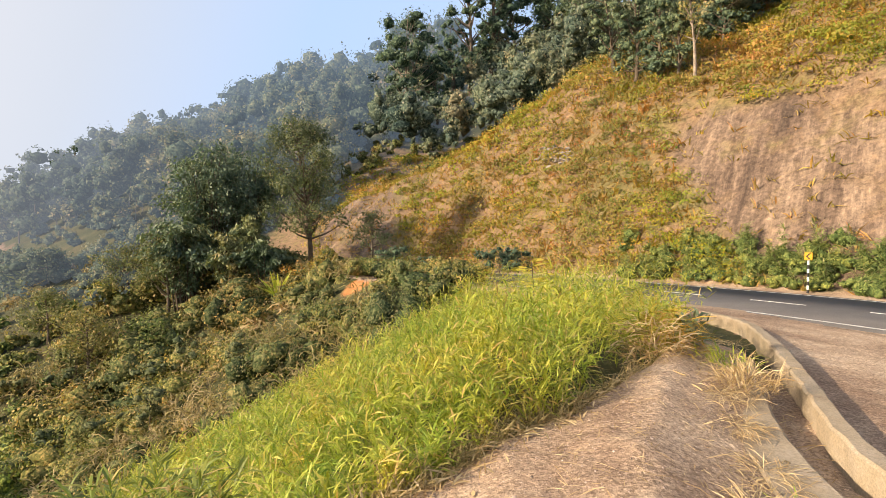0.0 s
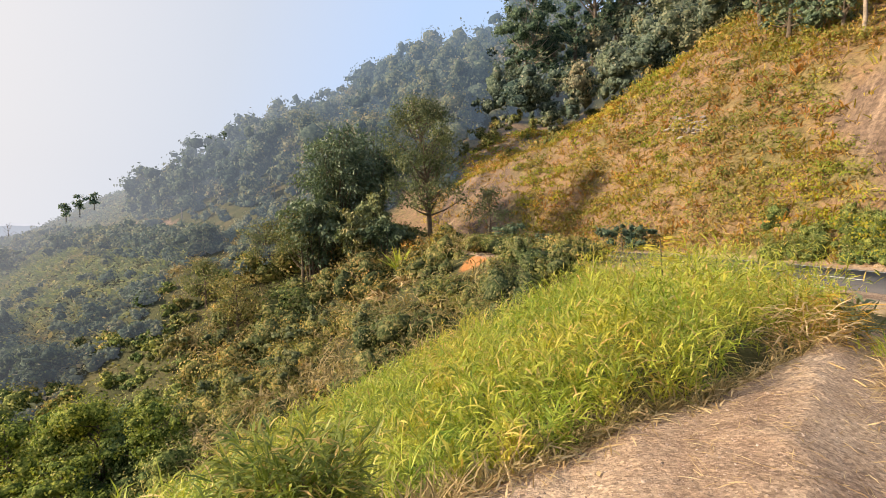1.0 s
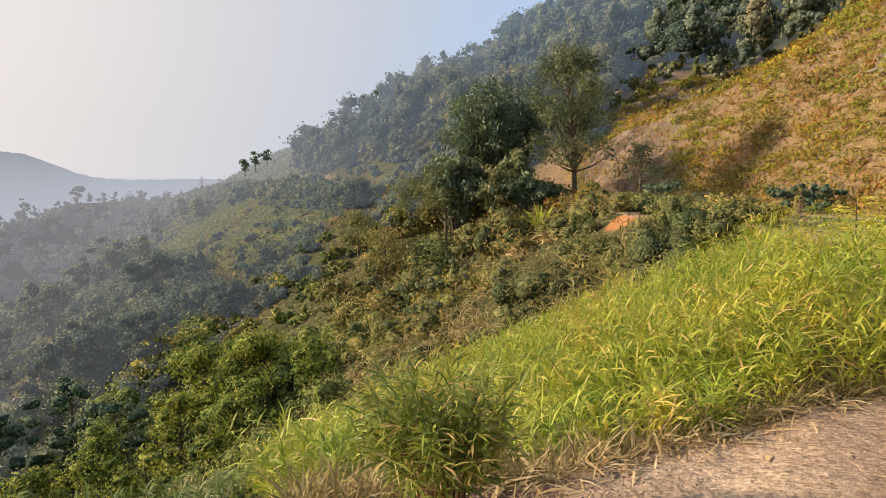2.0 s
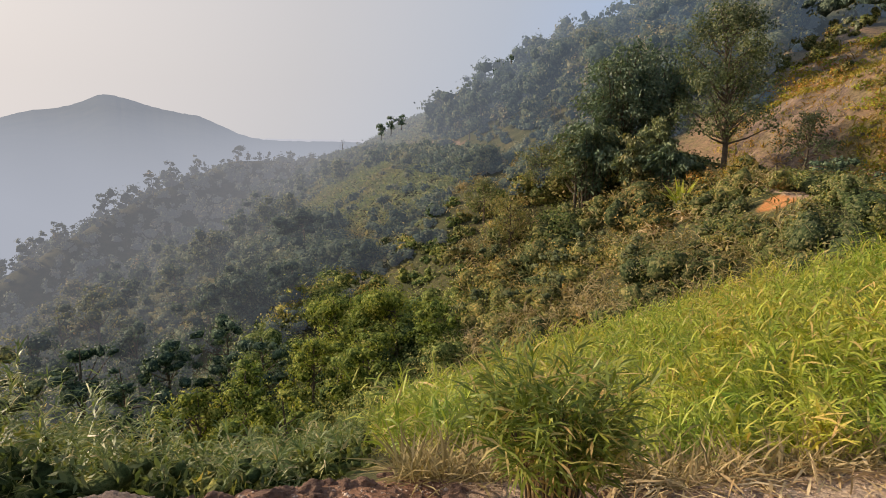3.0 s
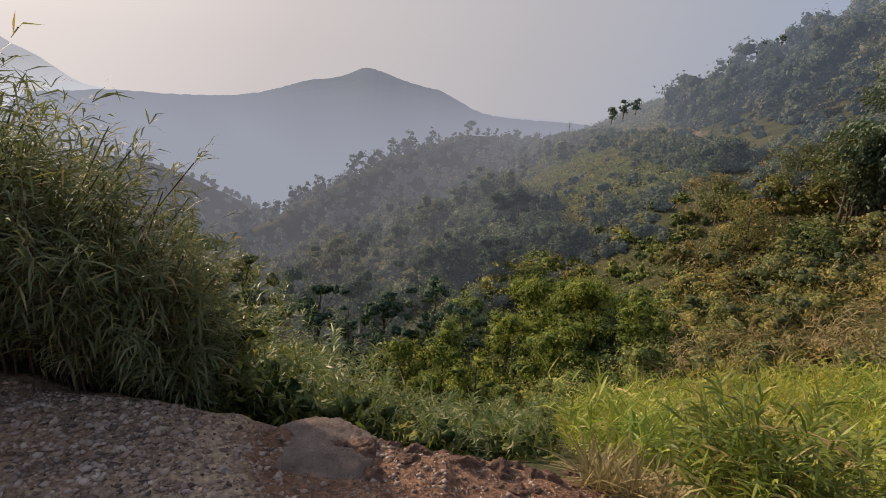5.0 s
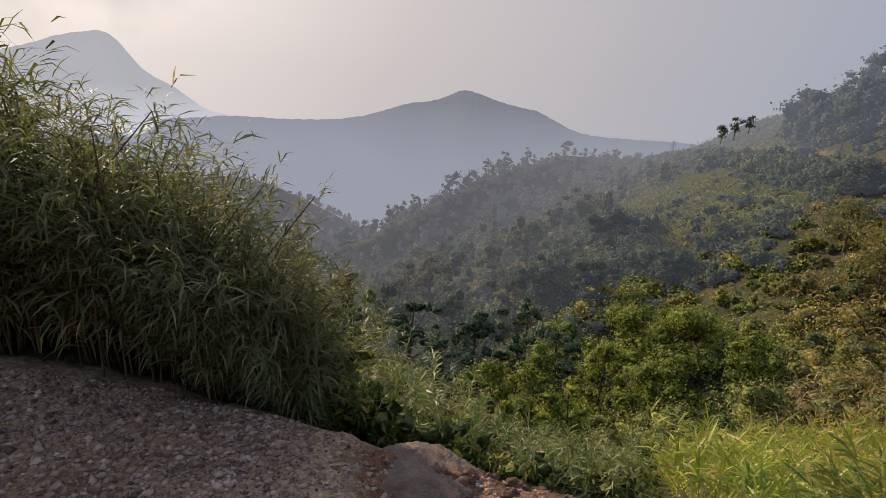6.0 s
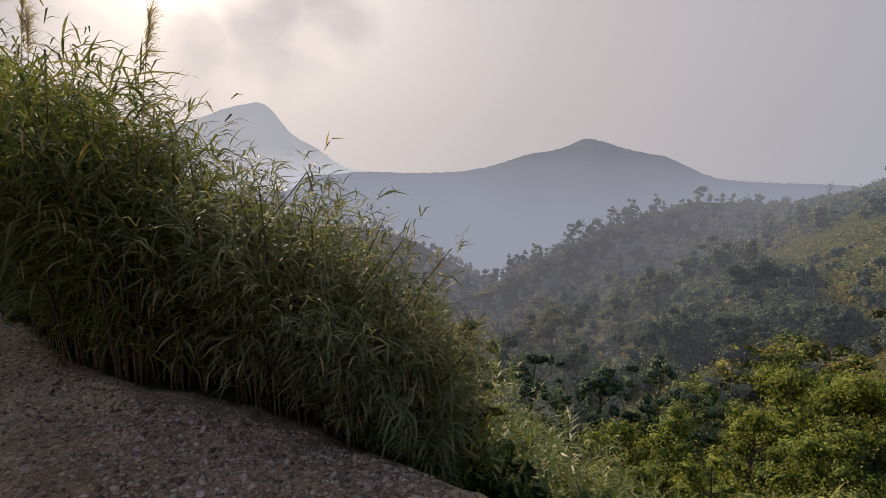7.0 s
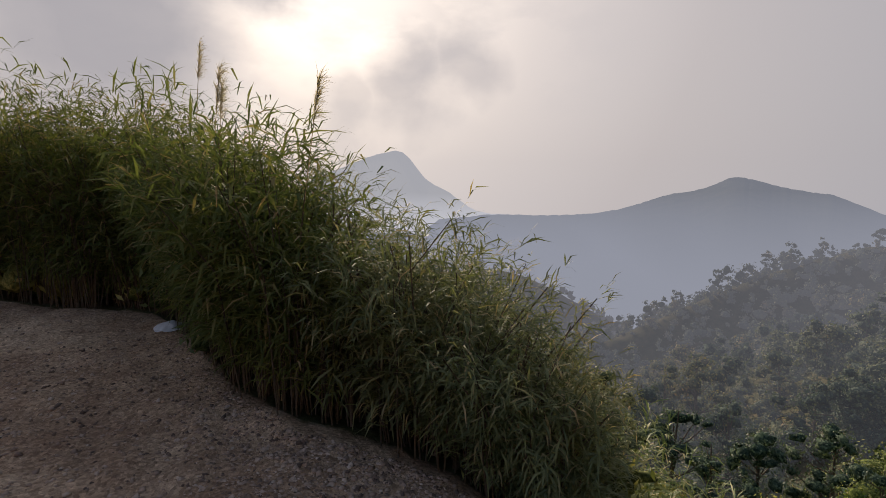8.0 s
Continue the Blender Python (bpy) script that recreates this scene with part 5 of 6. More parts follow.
def build_cane_bank():
    # cane grass at the rim of the pad: clumps of stalks that fan out, leafy above and bare below
    sets = {False: [], True: []}
    stalks = []
    for k in range(400):
        b = 87 + 65 * rng.uniform() ** 0.85
        edge = float(np.interp(b, PAD_B, PAD_R))
        rr = edge + 0.3 + rng.uniform() ** 1.3 * float(np.interp(b, [87, 95, 110, 150], [1.2, 2.4, 3.4, 4]))
        at = spot(b, rr)
        top = float(np.interp(b, [87, 90, 97, 109, 117, 125, 132, 140, 150], [0.95, 1.4, 1.8, 2.2, 2.55, 3.2, 3.65, 3.8, 3.9])) * rng.uniform(0.78, 1.0)
        n = int(rng.integers(18, 27))
        ang, lean = rng.uniform(0, 6.28, n), rng.uniform(0.05, 0.5, n)
        way = np.stack([np.cos(ang), np.sin(ang), np.zeros(n)], 1)
        h = top * rng.uniform(0.62, 0.97, n) * (1 - 0.25 * lean)
        foot = at + way * rng.uniform(0.02, 0.2, (n, 1))
        tip = foot + way * (h * lean)[:, None] + np.stack([0 * h, 0 * h, h], 1)
        knee = foot + way * (h * lean * 0.25)[:, None] + np.stack([0 * h, 0 * h, 0.6 * h], 1)
        if rr < edge + 1.6:
            for i in range(0, n, 4):
                stalks.append(tube([foot[i], knee[i], 0.25 * knee[i] + 0.75 * tip[i]], [0.008, 0.007, 0.004], 3))
        big = b > 117
        each = 21 if big else 24 if b > 100 else 30
        own = np.repeat(np.arange(n), each)
        u = (1 - 0.82 * rng.uniform(0, 1, n * each) ** 1.25)[:, None]
        p = (1 - u) ** 2 * foot[own] + 2 * u * (1 - u) * knee[own] + u * u * tip[own]
        u = u[:, 0]
        length = (0.27 if big else 0.19 if b > 100 else 0.145) * rng.uniform(0.6, 1.3, n * each) * np.where(u > 0.9, 0.85, 1)
        sets[bool(b > 112)].append(blades(p, length, length * 0.075, ang[own] + rng.normal(0, 1.1, n * each), np.where(u > 0.93, rng.uniform(0.4, 1.4, n * each), rng.uniform(-0.2, 1.0, n * each)), rng.uniform(0.4, 2.0, n * each)))
    stuff("cane_grass", sets[False], M_CANE, "dense dark cane grass along the rim of the dirt", "grass")
    stuff("tall_cane_grass", sets[True], M_CANE_BANK, "tall backlit cane grass on the bank behind the dirt", "grass")
    stuff("cane_stalks", stalks, M_BARK, "bare brown lower stalks of the canes", "grass")
    # shrubs among the canes
    b = rng.uniform(93, 152, 210)
    rr = np.interp(b, PAD_B, PAD_R) + rng.uniform(1.0, 3.4, len(b))
    x, y = -np.sin(np.radians(b)) * rr, np.cos(np.radians(b)) * rr
    r = rng.uniform(0.35, 0.6, len(b)) * np.interp(b, [93, 112, 130], [0.6, 0.9, 1.15])
    stuff("cane_undergrowth", [mounds(np.stack([x, y, height(x, y) + 0.3], 1), r, r * 1.7, 0.13, 0.7, 3, aspect=0.35)], M_SLOPE_LEAF, "shady undergrowth among the canes", "shrubs", M_SLOPE_MASS)
    # lower shrubs below the rim
    p, m = scatter(620, 50, 99, 3.6, 14, 0.6)
    r, edge, _, bb = pad_shape(p[:, 0], p[:, 1])
    p, r, edge = p[r > edge + 0.75], r[r > edge + 0.75], edge[r > edge + 0.75]
    bb = np.degrees(np.arctan2(-p[:, 0], p[:, 1]))
    high = np.interp(bb, [50, 64, 74, 84, 99], [0.5, 0.85, 1.35, 1.75, 1.8]) * rng.uniform(0.75, 1.1, len(p)) * np.clip(0.4 + 0.22 * (r - edge), 0.45, 1.15)
    size = 0.2 + 0.25 * high
    stuff("slope_shrubs", [mounds(p + np.stack([0 * high, 0 * high, 0.3 * high], 1), size, high * 0.5, 0.088, 0.55, 4, aspect=0.28, full=0.42)], M_SLOPE_LEAF, "leafy green cane shrubs below the rim", "shrubs", M_SLOPE_MASS)
    stuff("slope_cane", [grass_leaves(p, high * 1.1, 0.13, 0.0125, 84)], M_SHRUB_CANE, "long green cane leaves over the shrubs", "grass")


build_broom_grass()
build_cane_bank()


def build_tussock():
    tuft = thing("grass_tussock", spot(29.6, 2.62), "bushy green grass tussock with some dry leaves", "tussock")
    tips, ways = [], []
    for k in range(110):
        ang = 2.4 * k + rng.normal(0, 0.3)
        out = 0.02 + 0.13 * rng.uniform() ** 0.7
        q = np.array([math.cos(ang) * out * 0.8, math.sin(ang) * out * 0.8, -0.03])
        reach, tall = 0.34 * rng.uniform() ** 0.7, rng.uniform(0.7, 0.98)
        top = q + np.array([math.cos(ang) * reach, math.sin(ang) * reach, tall - reach * 0.55])
        mid = (q + top) / 2 + np.array([-math.cos(ang), -math.sin(ang), 0.6]) * 0.09 * reach / 0.3
        v, f = tube([q, 0.45 * q + 0.55 * mid, mid, 0.5 * mid + 0.5 * top], [0.0065, 0.006, 0.005, 0.003], 4)
        link("stem", mesh_of("stem", v, f, M_STRAW if k % 3 else M_BARK), tuft, "dry brown stem")
        for t in 1 - 0.45 * rng.uniform(0, 1, 24) ** 1.2:
            tips.append((1 - t) ** 2 * q + 2 * t * (1 - t) * mid + t * t * top)
            ways.append(ang + rng.normal(0, 1.0))
    n = len(tips)
    v, f = blades(np.array(tips), rng.uniform(0.08, 0.165, n), rng.uniform(0.009, 0.016, n), np.array(ways), rng.uniform(0.0, 1.2, n), rng.uniform(0.2, 1.3, n))
    link("leaves", mesh_of("leaves", v, f, M_TUFT), tuft)


build_tussock()


# ---- single trees ----
def tree(name, at, tall, spread, lumps, leaf, bark, foliage, label, bare=0.35, cover=0.4, group="", trunks=1, girth=None, core=None, tone=None, clump=(0.24, 0.4)):
    ob = thing(name, at, label, "tree", group)
    girth = girth or tall * 0.022
    limbs, crown_at, crown_r = [], [], []
    for k in range(trunks):
        lean = rng.normal(0, 0.04 + 0.06 * (trunks > 1), 2)
        pts = [np.array([lean[0] * tall * t + 0.012 * tall * math.sin(5 * t + k), lean[1] * tall * t, tall * t * 0.92 - 0.2 * (t == 0)]) for t in np.linspace(0, 1, 7)]
        limbs.append(tube(pts, girth * np.linspace(1.1, 0.15, 7), 8))
        for j in range(max(3, lumps // trunks)):
            # clumps fill a rounded, uneven crown; each hangs on a limb that leaves the trunk lower down
            u = bare + (0.99 - bare) * rng.uniform(0, 1) ** 0.85
            dome = math.sqrt(max(0.05, 1 - ((u - bare) / (1 - bare) * 1.75 - 0.75) ** 2)) if u > bare + 0.43 * (1 - bare) else 0.6 + 0.4 * (u - bare) / (0.43 * (1 - bare))
            ang = rng.uniform(0, 6.28)
            reach = spread * dome * rng.uniform(0.05, 1.0) ** 0.6 * (0.8 + 0.34 * math.sin(2 * ang + 6 * u + tall))
            u0 = max(0.75 * bare, 0.12, u - rng.uniform(0.05, 0.26))
            q, e = [np.array([np.interp(w * 6, range(7), [g[i] for g in pts]) for i in range(3)]) for w in (u0, u)]
            end = e + np.array([math.cos(ang) * reach, math.sin(ang) * reach, 0])
            mid = 0.55 * q + 0.45 * end + np.array([0, 0, -0.06 * reach])
            limbs.append(tube([q, mid, end], girth * np.array([0.42, 0.28, 0.1]) * (1.15 - 0.6 * u0), 5))
            crown_at.append(end)
            crown_r.append(spread * rng.uniform(*clump))
    v, f = join(limbs)
    link("trunk", mesh_of("trunk", v, f, bark, True), ob)
    r = np.array(crown_r)
    tone = rng.uniform(0.25, 0.8) if tone is None else tone
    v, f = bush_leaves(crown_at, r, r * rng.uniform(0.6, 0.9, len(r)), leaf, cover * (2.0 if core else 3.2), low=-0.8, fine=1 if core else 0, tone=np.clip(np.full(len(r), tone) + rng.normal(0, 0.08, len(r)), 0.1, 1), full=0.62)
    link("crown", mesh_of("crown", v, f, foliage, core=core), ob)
    return ob


def bamboo(at, tall, spread, culms, leaf, foliage, label, tone, each=165):
    """A clump of culms that rise close together and arch over, hung with narrow drooping leaves."""
    ob = thing("bamboo_clump", at, label, "bamboo", "bamboo clumps")
    stalks, places, ways, tones = [], [], [], []
    for k in range(culms):
        ang = 2.4 * k + rng.normal(0, 0.3)
        out, h = spread * math.sqrt((k + 0.5) / culms), tall * rng.uniform(0.6, 1.0)
        h *= 1 - 0.28 * (out / spread) ** 2
        way = np.array([math.cos(ang), math.sin(ang), 0])
        base, knee, tip = way * out * 0.25, way * out * 0.45 + np.array([0, 0, h * 1.12]), way * out * 1.15 + np.array([0, 0, h * 0.82])
        t = np.linspace(0, 1, 7)[:, None]
        pts = (1 - t) ** 2 * base + 2 * t * (1 - t) * knee + t * t * tip
        stalks.append(tube(pts, np.linspace(0.05, 0.012, 7), 5))
        t = (1 - 0.85 * rng.uniform(0, 1, each) ** 1.2)[:, None]
        mid = (1 - t) ** 2 * base + 2 * t * (1 - t) * knee + t * t * tip
        places.append(mid + rng.normal(0, 0.055 * tall * 0.5, (each, 3)) * np.array([1, 1, 0.8]))
        w = way + rng.normal(0, 0.6, (each, 3))
        w[:, 2] -= 0.9
        ways.append(w)
        tones.append(np.full(each, np.clip(tone + rng.normal(0, 0.12), 0.1, 1)))
    v, f = join(stalks)
    tagged(link("culm", mesh_of("culm", v, f, M_BARK, True), ob), kind="stuff")
    p, w, n = np.concatenate(places), np.concatenate(ways), culms * each
    v, f = leaf_quads(p, leaf * rng.uniform(0.6, 1.4, n), aspect=0.42, way=w)
    link("leaves", mesh_of("leaves", np.concatenate([v, np.repeat(np.concatenate(tones), 4)[:, None]], 1), f, foliage), ob)


def build_trees():
    tree("tall_tree", spot(13.8, 44), 12.6, 4.6, 62, 0.16, M_BARK, M_OLIVE_LEAF, "tall airy olive-green tree standing over the gully", 0.3, 0.4, tone=0.2, girth=0.2, clump=(0.16, 0.34))
    tree("small_tree", spot(7.7, 42), 5.0, 2.2, 24, 0.13, M_BARK, M_OLIVE_LEAF, "small thin tree beside the red soil", 0.45, 0.42, tone=0.2, clump=(0.18, 0.32))
    at = spot_up(4.1, 10.2)
    far = float(np.hypot(at[0], at[1]))
    tree("twin_trunk_tree", at, far * 0.215, far * 0.082, 46, 0.004 * far, M_PALE_BARK, M_DARK_LEAF, "dark tree with pale twin trunks at the cut's edge", 0.36, 0.5, trunks=3, girth=0.0026 * far, core=M_DARK_MASS, tone=0.15, clump=(0.15, 0.32))
    # the edge of the forest along the top of the cut
    for b, e, up, wide, tone in ((0.6, 11.0, 0.12, 0.045, 0.2), (-1.0, 12.6, 0.16, 0.04, 0.12), (-2.8, 13.8, 0.21, 0.05, 0.15), (-5.0, 15.2, 0.2, 0.06, 0.25), (-7.5, 16.4, 0.16, 0.06, 0.2), (-10.5, 17.2, 0.16, 0.06, 0.35), (-12.6, 17.2, 0.15, 0.05, 0.2), (-17.4, 15.6, 0.17, 0.055, 0.4), (-19.6, 14.4, 0.17, 0.06, 0.5), (-21.6, 14.2, 0.15, 0.05, 0.35), (-23.4, 14.4, 0.13, 0.045, 0.45), (-27.2, 17.0, 0.12, 0.05, 0.3), (-29.6, 18.4, 0.12, 0.05, 0.2)):
        at = spot_up(b, e)
        far = float(np.hypot(at[0], at[1]))
        tree("forest_edge_tree", at, far * up, far * wide, 44, 0.0042 * far, M_BARK, M_DARK_LEAF, "dark green forest tree above the cut slope", 0.12, 0.45, "forest edge trees", core=M_DARK_MASS, tone=tone, clump=(0.16, 0.32))
    at = spot_up(-14.9, 17.0)
    far = float(np.hypot(at[0], at[1]))
    tree("big_trunk_tree", at, far * 0.2, far * 0.075, 46, 0.004 * far, M_PALE_BARK, M_DARK_LEAF, "large old tree with a thick pale trunk", 0.36, 0.5, girth=0.011 * far, tone=0.3)
    at = spot_up(-24.9, 14.0)
    tree("pale_stem_tree", at, 7.0, 1.9, 16, 0.17, M_PALE_BARK, M_SCRUB, "slender half-bare tree with a pale stem", 0.5, 0.3, girth=0.13, clump=(0.14, 0.26))
    bamboo(spot(23.4, 49), 13.2, 3.7, 64, 0.29, M_DARK_LEAF, "tall dark bamboo clump in the gully", 0.3)
    bamboo(spot(20.0, 51), 12.6, 3.2, 56, 0.29, M_DARK_LEAF, "tall dark bamboo clump in the gully", 0.18)
    bamboo(spot(25.8, 46), 9.2, 2.7, 44, 0.34, M_DARK_LEAF, "lower dark bamboo clump in the gully", 0.35)
    bamboo(spot(21.9, 44), 6.6, 1.5, 24, 0.3, M_DARK_LEAF, "arching pale green bamboo clump in the gully", 0.8)
    bamboo(spot(19.8, 44), 6.9, 1.3, 22, 0.3, M_DARK_LEAF, "arching pale green bamboo clump in the gully", 0.7)
    bamboo(spot(18.4, 43), 4.4, 2.2, 34, 0.28, M_DARK_LEAF, "low dark bamboo clump in shade", 0.15)
    # dark bushes at the foot of the cut
    for b, r, size, tone in ((5.2, 39.5, 1.3, 0.3), (-4.2, 36, 0.9, 0.15), (-6.0, 35.5, 1.1, 0.12), (-8.0, 35, 0.9, 0.2), (2.0, 38, 0.8, 0.4)):
        tree("foot_bush", spot(b, r), size * 1.7, size * 1.15, 14, 0.14, M_BARK, M_DARK_LEAF, "dark bush at the foot of the cut", 0.08, 0.5, "bushes at the cut's foot", core=M_DARK_MASS, tone=tone)
    for b, r, h, s in ((33.7, 44, 5.4, 2.9), (30.3, 50, 5.8, 3.2), (27.2, 46, 7.0, 3.2), (36.5, 52, 4.4, 2.8)):
        tree("valley_tree", spot(b, r), h, s, 34, 0.16, M_BARK, M_OLIVE_LEAF, "spreading airy olive tree on the gully slope", 0.35, 0.36, "olive trees", tone=rng.uniform(0.4, 0.85), clump=(0.15, 0.3))
    tree("ridge_tree", spot(40.4, 172), 8, 2.4, 16, 0.6, M_BARK, M_DARK_LEAF, "round dark tree on the skyline", 0.2, 0.4, core=M_DARK_MASS, tone=0.2)
    for b, h in ((45.3, 6.0), (46.4, 7.5), (47.4, 6.5)):
        tree("skyline_tree", spot(b, 207), h, 2.3, 18, 0.6, M_BARK, M_DARK_LEAF, "small slender tree on the open skyline", 0.4, 0.6, "skyline trees", tone=0.15, clump=(0.3, 0.45))
    for b, r, h in ((34.3, 168, 12), (35.4, 170, 11), (37.8, 172, 9), (30, 165, 10)):
        tree("ridge_pine", spot(b, r), h, 2.6, 22, 0.6, M_BARK, M_DARK_LEAF, "tall layered tree rising above the ridge woods", 0.3, 0.34, "ridge trees", tone=0.15)
    for b, r, h, s in ((55.4, 70, 5.9, 3.4), (52.1, 60, 3.4, 3.0), (61.1, 62, 5.5, 3.6), (56.7, 52, 6.7, 2.6), (49.1, 56, 3.2, 2.6), (46.1, 62, 2.4, 2.4), (65.2, 60, 7, 3.3), (71.9, 52, 10.5, 3.4), (68.9, 44, 9.2, 2.8), (63.7, 46, 8, 2.8), (60.2, 40, 7, 2.3), (72.8, 38, 7.6, 2.2), (77.1, 48, 10.5, 3.3), (80.2, 55, 13, 3.4), (36.4, 64, 3.0, 2.8), (31.8, 52, 4.0, 2.6)):
        # past 50 m the trees use the materials with glowing haze
        far = r > 50
        tree("dark_tree", spot(b, r), h * 1.12, s * 1.2, 30, 0.0042 * r, M_FAR_BARK if far else M_BARK, M_FAR_LEAF if far else M_DARK_LEAF, "dense dark green tree on the valley side", 0.08, 0.42, "valley trees", core=M_FAR_MASS if far else M_DARK_MASS, tone=rng.uniform(0.1, 0.28) if b > 40 else 0.55, clump=(0.18, 0.38))
    for b, r, h, s in ((74.6, 75, 13, 4.3), (77.6, 80, 13, 4.2), (72.6, 85, 11, 4.2), (67.8, 88, 8.9, 4.2), (64.4, 95, 8.4, 4.2), (59.8, 118, 10, 4.6), (62.1, 105, 8.7, 4), (48.1, 110, 3.4, 3.0), (51.6, 120, 5.0, 3.4), (79, 118, 9, 4.6), (74, 100, 9, 4.4)):
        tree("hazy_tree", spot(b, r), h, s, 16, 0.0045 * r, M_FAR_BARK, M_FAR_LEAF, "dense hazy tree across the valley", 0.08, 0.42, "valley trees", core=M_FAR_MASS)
    for b, r, h in ((69.2, 208, 9), (67.6, 212, 10), (73.2, 200, 8), (61.5, 226, 6), (76.5, 195, 7)):
        tree("spur_tree", spot(b, r), h, 3.2, 12, 0.9, M_FAR_BARK, M_FAR_LEAF, "round hazy tree on the spur's skyline", 0.3, 0.42, "spur trees", core=M_FAR_MASS)
    for b, r, h in ((88.5, 33, 8.5), (86.5, 36, 6.5), (91.5, 30, 8)):
        tree("slope_tree", spot(b, r), h, 2.4, 18, 0.15, M_BARK, M_DARK_LEAF, "dark tree on the slope below the canes", 0.12, 0.36, "slope trees", tone=0.3)
    for b, r, h, s in ((84.6, 22, 6.4, 2.1), (87, 18, 5.0, 1.4), (82.8, 26, 6.6, 1.8)):
        tree("slope_tree", spot(b, r), h, s, 20, 0.1, M_BARK, M_DARK_LEAF, "spreading grey-green tree rising behind the cane shrubs", 0.15, 0.42, "slope trees", core=M_DARK_MASS, tone=0.9)
    for b, r, h, s in ((52.1, 33, 7.3, 2.8), (45.8, 34, 5.5, 3.0), (55.2, 31, 5.4, 2.0), (41.3, 31, 3.5, 2.0), (48.9, 28, 4.2, 2.4), (62.7, 31, 6.8, 2.6), (66.9, 27, 5.9, 2.0), (57.8, 24, 4.8, 1.8), (49.5, 36, 6.3, 2.8)):
        tree("creeper_thicket", spot(b, r), h * 1.05, s * 1.2, 34, 0.14, M_BARK, M_THICKET, "bright green thicket hung with creepers", 0.06, 0.5, "creeper thickets", core=M_THICKET_MASS, tone=rng.uniform(0.45, 0.8), clump=(0.16, 0.34))
    for b, r, h, s in ((34.5, 44, 2.2, 1.9), (28.6, 36, 2.4, 1.6), (39.2, 46, 1.6, 1.8), (32.8, 32, 2.2, 1.4), (37.1, 36, 2.6, 1.5), (24.5, 34, 2.6, 1.6), (29, 30, 2.4, 1.5), (20.5, 30, 2.2, 1.5)):
        tree("scrub_tree", spot(b, r), h, s, 14, 0.0042 * r, M_BARK, M_OLIVE_LEAF, "low olive tree half hidden in the scrub", 0.1, 0.45, "scrub trees", core=M_OLIVE_MASS)
    for b, r, h, s in ((14.7, 38, 2.0, 1.6), (12.3, 39, 1.7, 1.8), (18.8, 37, 1.6, 1.2)):
        tree("straw_creeper", spot(b, r), h, s, 14, 0.13, M_BARK, M_DRYGRASS, "tree stump smothered in straw-coloured dry creepers", 0.06, 0.5, "dry creepers", core=M_SCRUB_MASS)
    bare = thing("bare_tree", spot(51.4, 212), "leafless grey tree on the skyline", "tree")
    limbs = [tube([(0, 0, -0.3), (0.1, 0, 3), (0, 0.1, 6.5)], [0.16, 0.1, 0.03], 6)]
    for k in range(12):
        q = np.array([0.05, 0.03, 2.2 + 0.35 * k])
        a, reach = 2.4 * k, 1.9 - 0.1 * k
        limbs.append(tube([q, q + np.array([math.cos(a) * reach * 0.5, math.sin(a) * reach * 0.5, 0.5]), q + np.array([math.cos(a) * reach, math.sin(a) * reach, 1.3])], [0.06, 0.04, 0.02], 5))
    v, f = join(limbs)
    link("trunk", mesh_of("trunk", v, f, M_PALE_BARK, True), bare)


build_trees()


# ---- stones and litter on the dirt ----
def stone_mesh(name, size, seed, material, rough=0.25):
    bm = bmesh.new()
    bmesh.ops.create_icosphere(bm, subdivisions=6 if size > 0.2 else 3 if size > 0.06 else 2, radius=size)
    for v in bm.verts:
        k = 1 + rough * noise.noise(v.co * (1.2 / size) + Vector((seed, 0, 0))) + rough * 0.4 * noise.noise(v.co * (3.5 / size) + Vector((0, seed, 0)))
        if size > 0.06:
            k += 0.12 * noise.noise(v.co * (7 / size)) * (size < 0.2)
        if size > 0.2:
            k += 0.045 * noise.noise(v.co * (8 / size)) + 0.045 * noise.noise(v.co * (19 / size)) + 0.035 * noise.noise(v.co * (41 / size))
        v.co *= k
        v.co.z *= 0.62
    me = bpy.data.meshes.new(name)
    bm.to_mesh(me)
    bm.free()
    me.materials.append(material)
    return me


def build_stones():
    at = spot(75.0, 2.7)
    me = stone_mesh("boulder", 0.4, 3.0, M_BOULDER, 0.16)
    for p in me.polygons:
        p.use_smooth = True
    ob = link("boulder", me)
    ob.location = (at[0], at[1], at[2] - 0.2)
    ob.scale = (1.25, 1.2, 0.95)
    tagged(ob, "rounded earth-crusted boulder at the edge of the dirt", "boulder")


build_stones()


# ---- single plants near the dirt ----
def leafy_tuft(name, at, n, tall, reach, leaf, wide, material, label, category, flop=0.0):
    ob = thing(name, at, label, category)
    ang = rng.uniform(0, 6.28, n)
    u = rng.uniform(0.0, 1, n)
    base = np.stack([np.cos(ang) * reach * u, np.sin(ang) * reach * u, tall * rng.uniform(0.0, 0.7, n) * (1 - 0.4 * u)], 1)
    v, f = blades(base, leaf * rng.uniform(0.6, 1.3, n), wide * rng.uniform(0.7, 1.3, n), ang + rng.normal(0, 0.9, n), rng.uniform(0.4, 1.4, n) * (1 - flop), rng.uniform(0.4, 1.8, n))
    link("leaf_blade", mesh_of("leaf_blade", v, f, material), ob)
    return ob


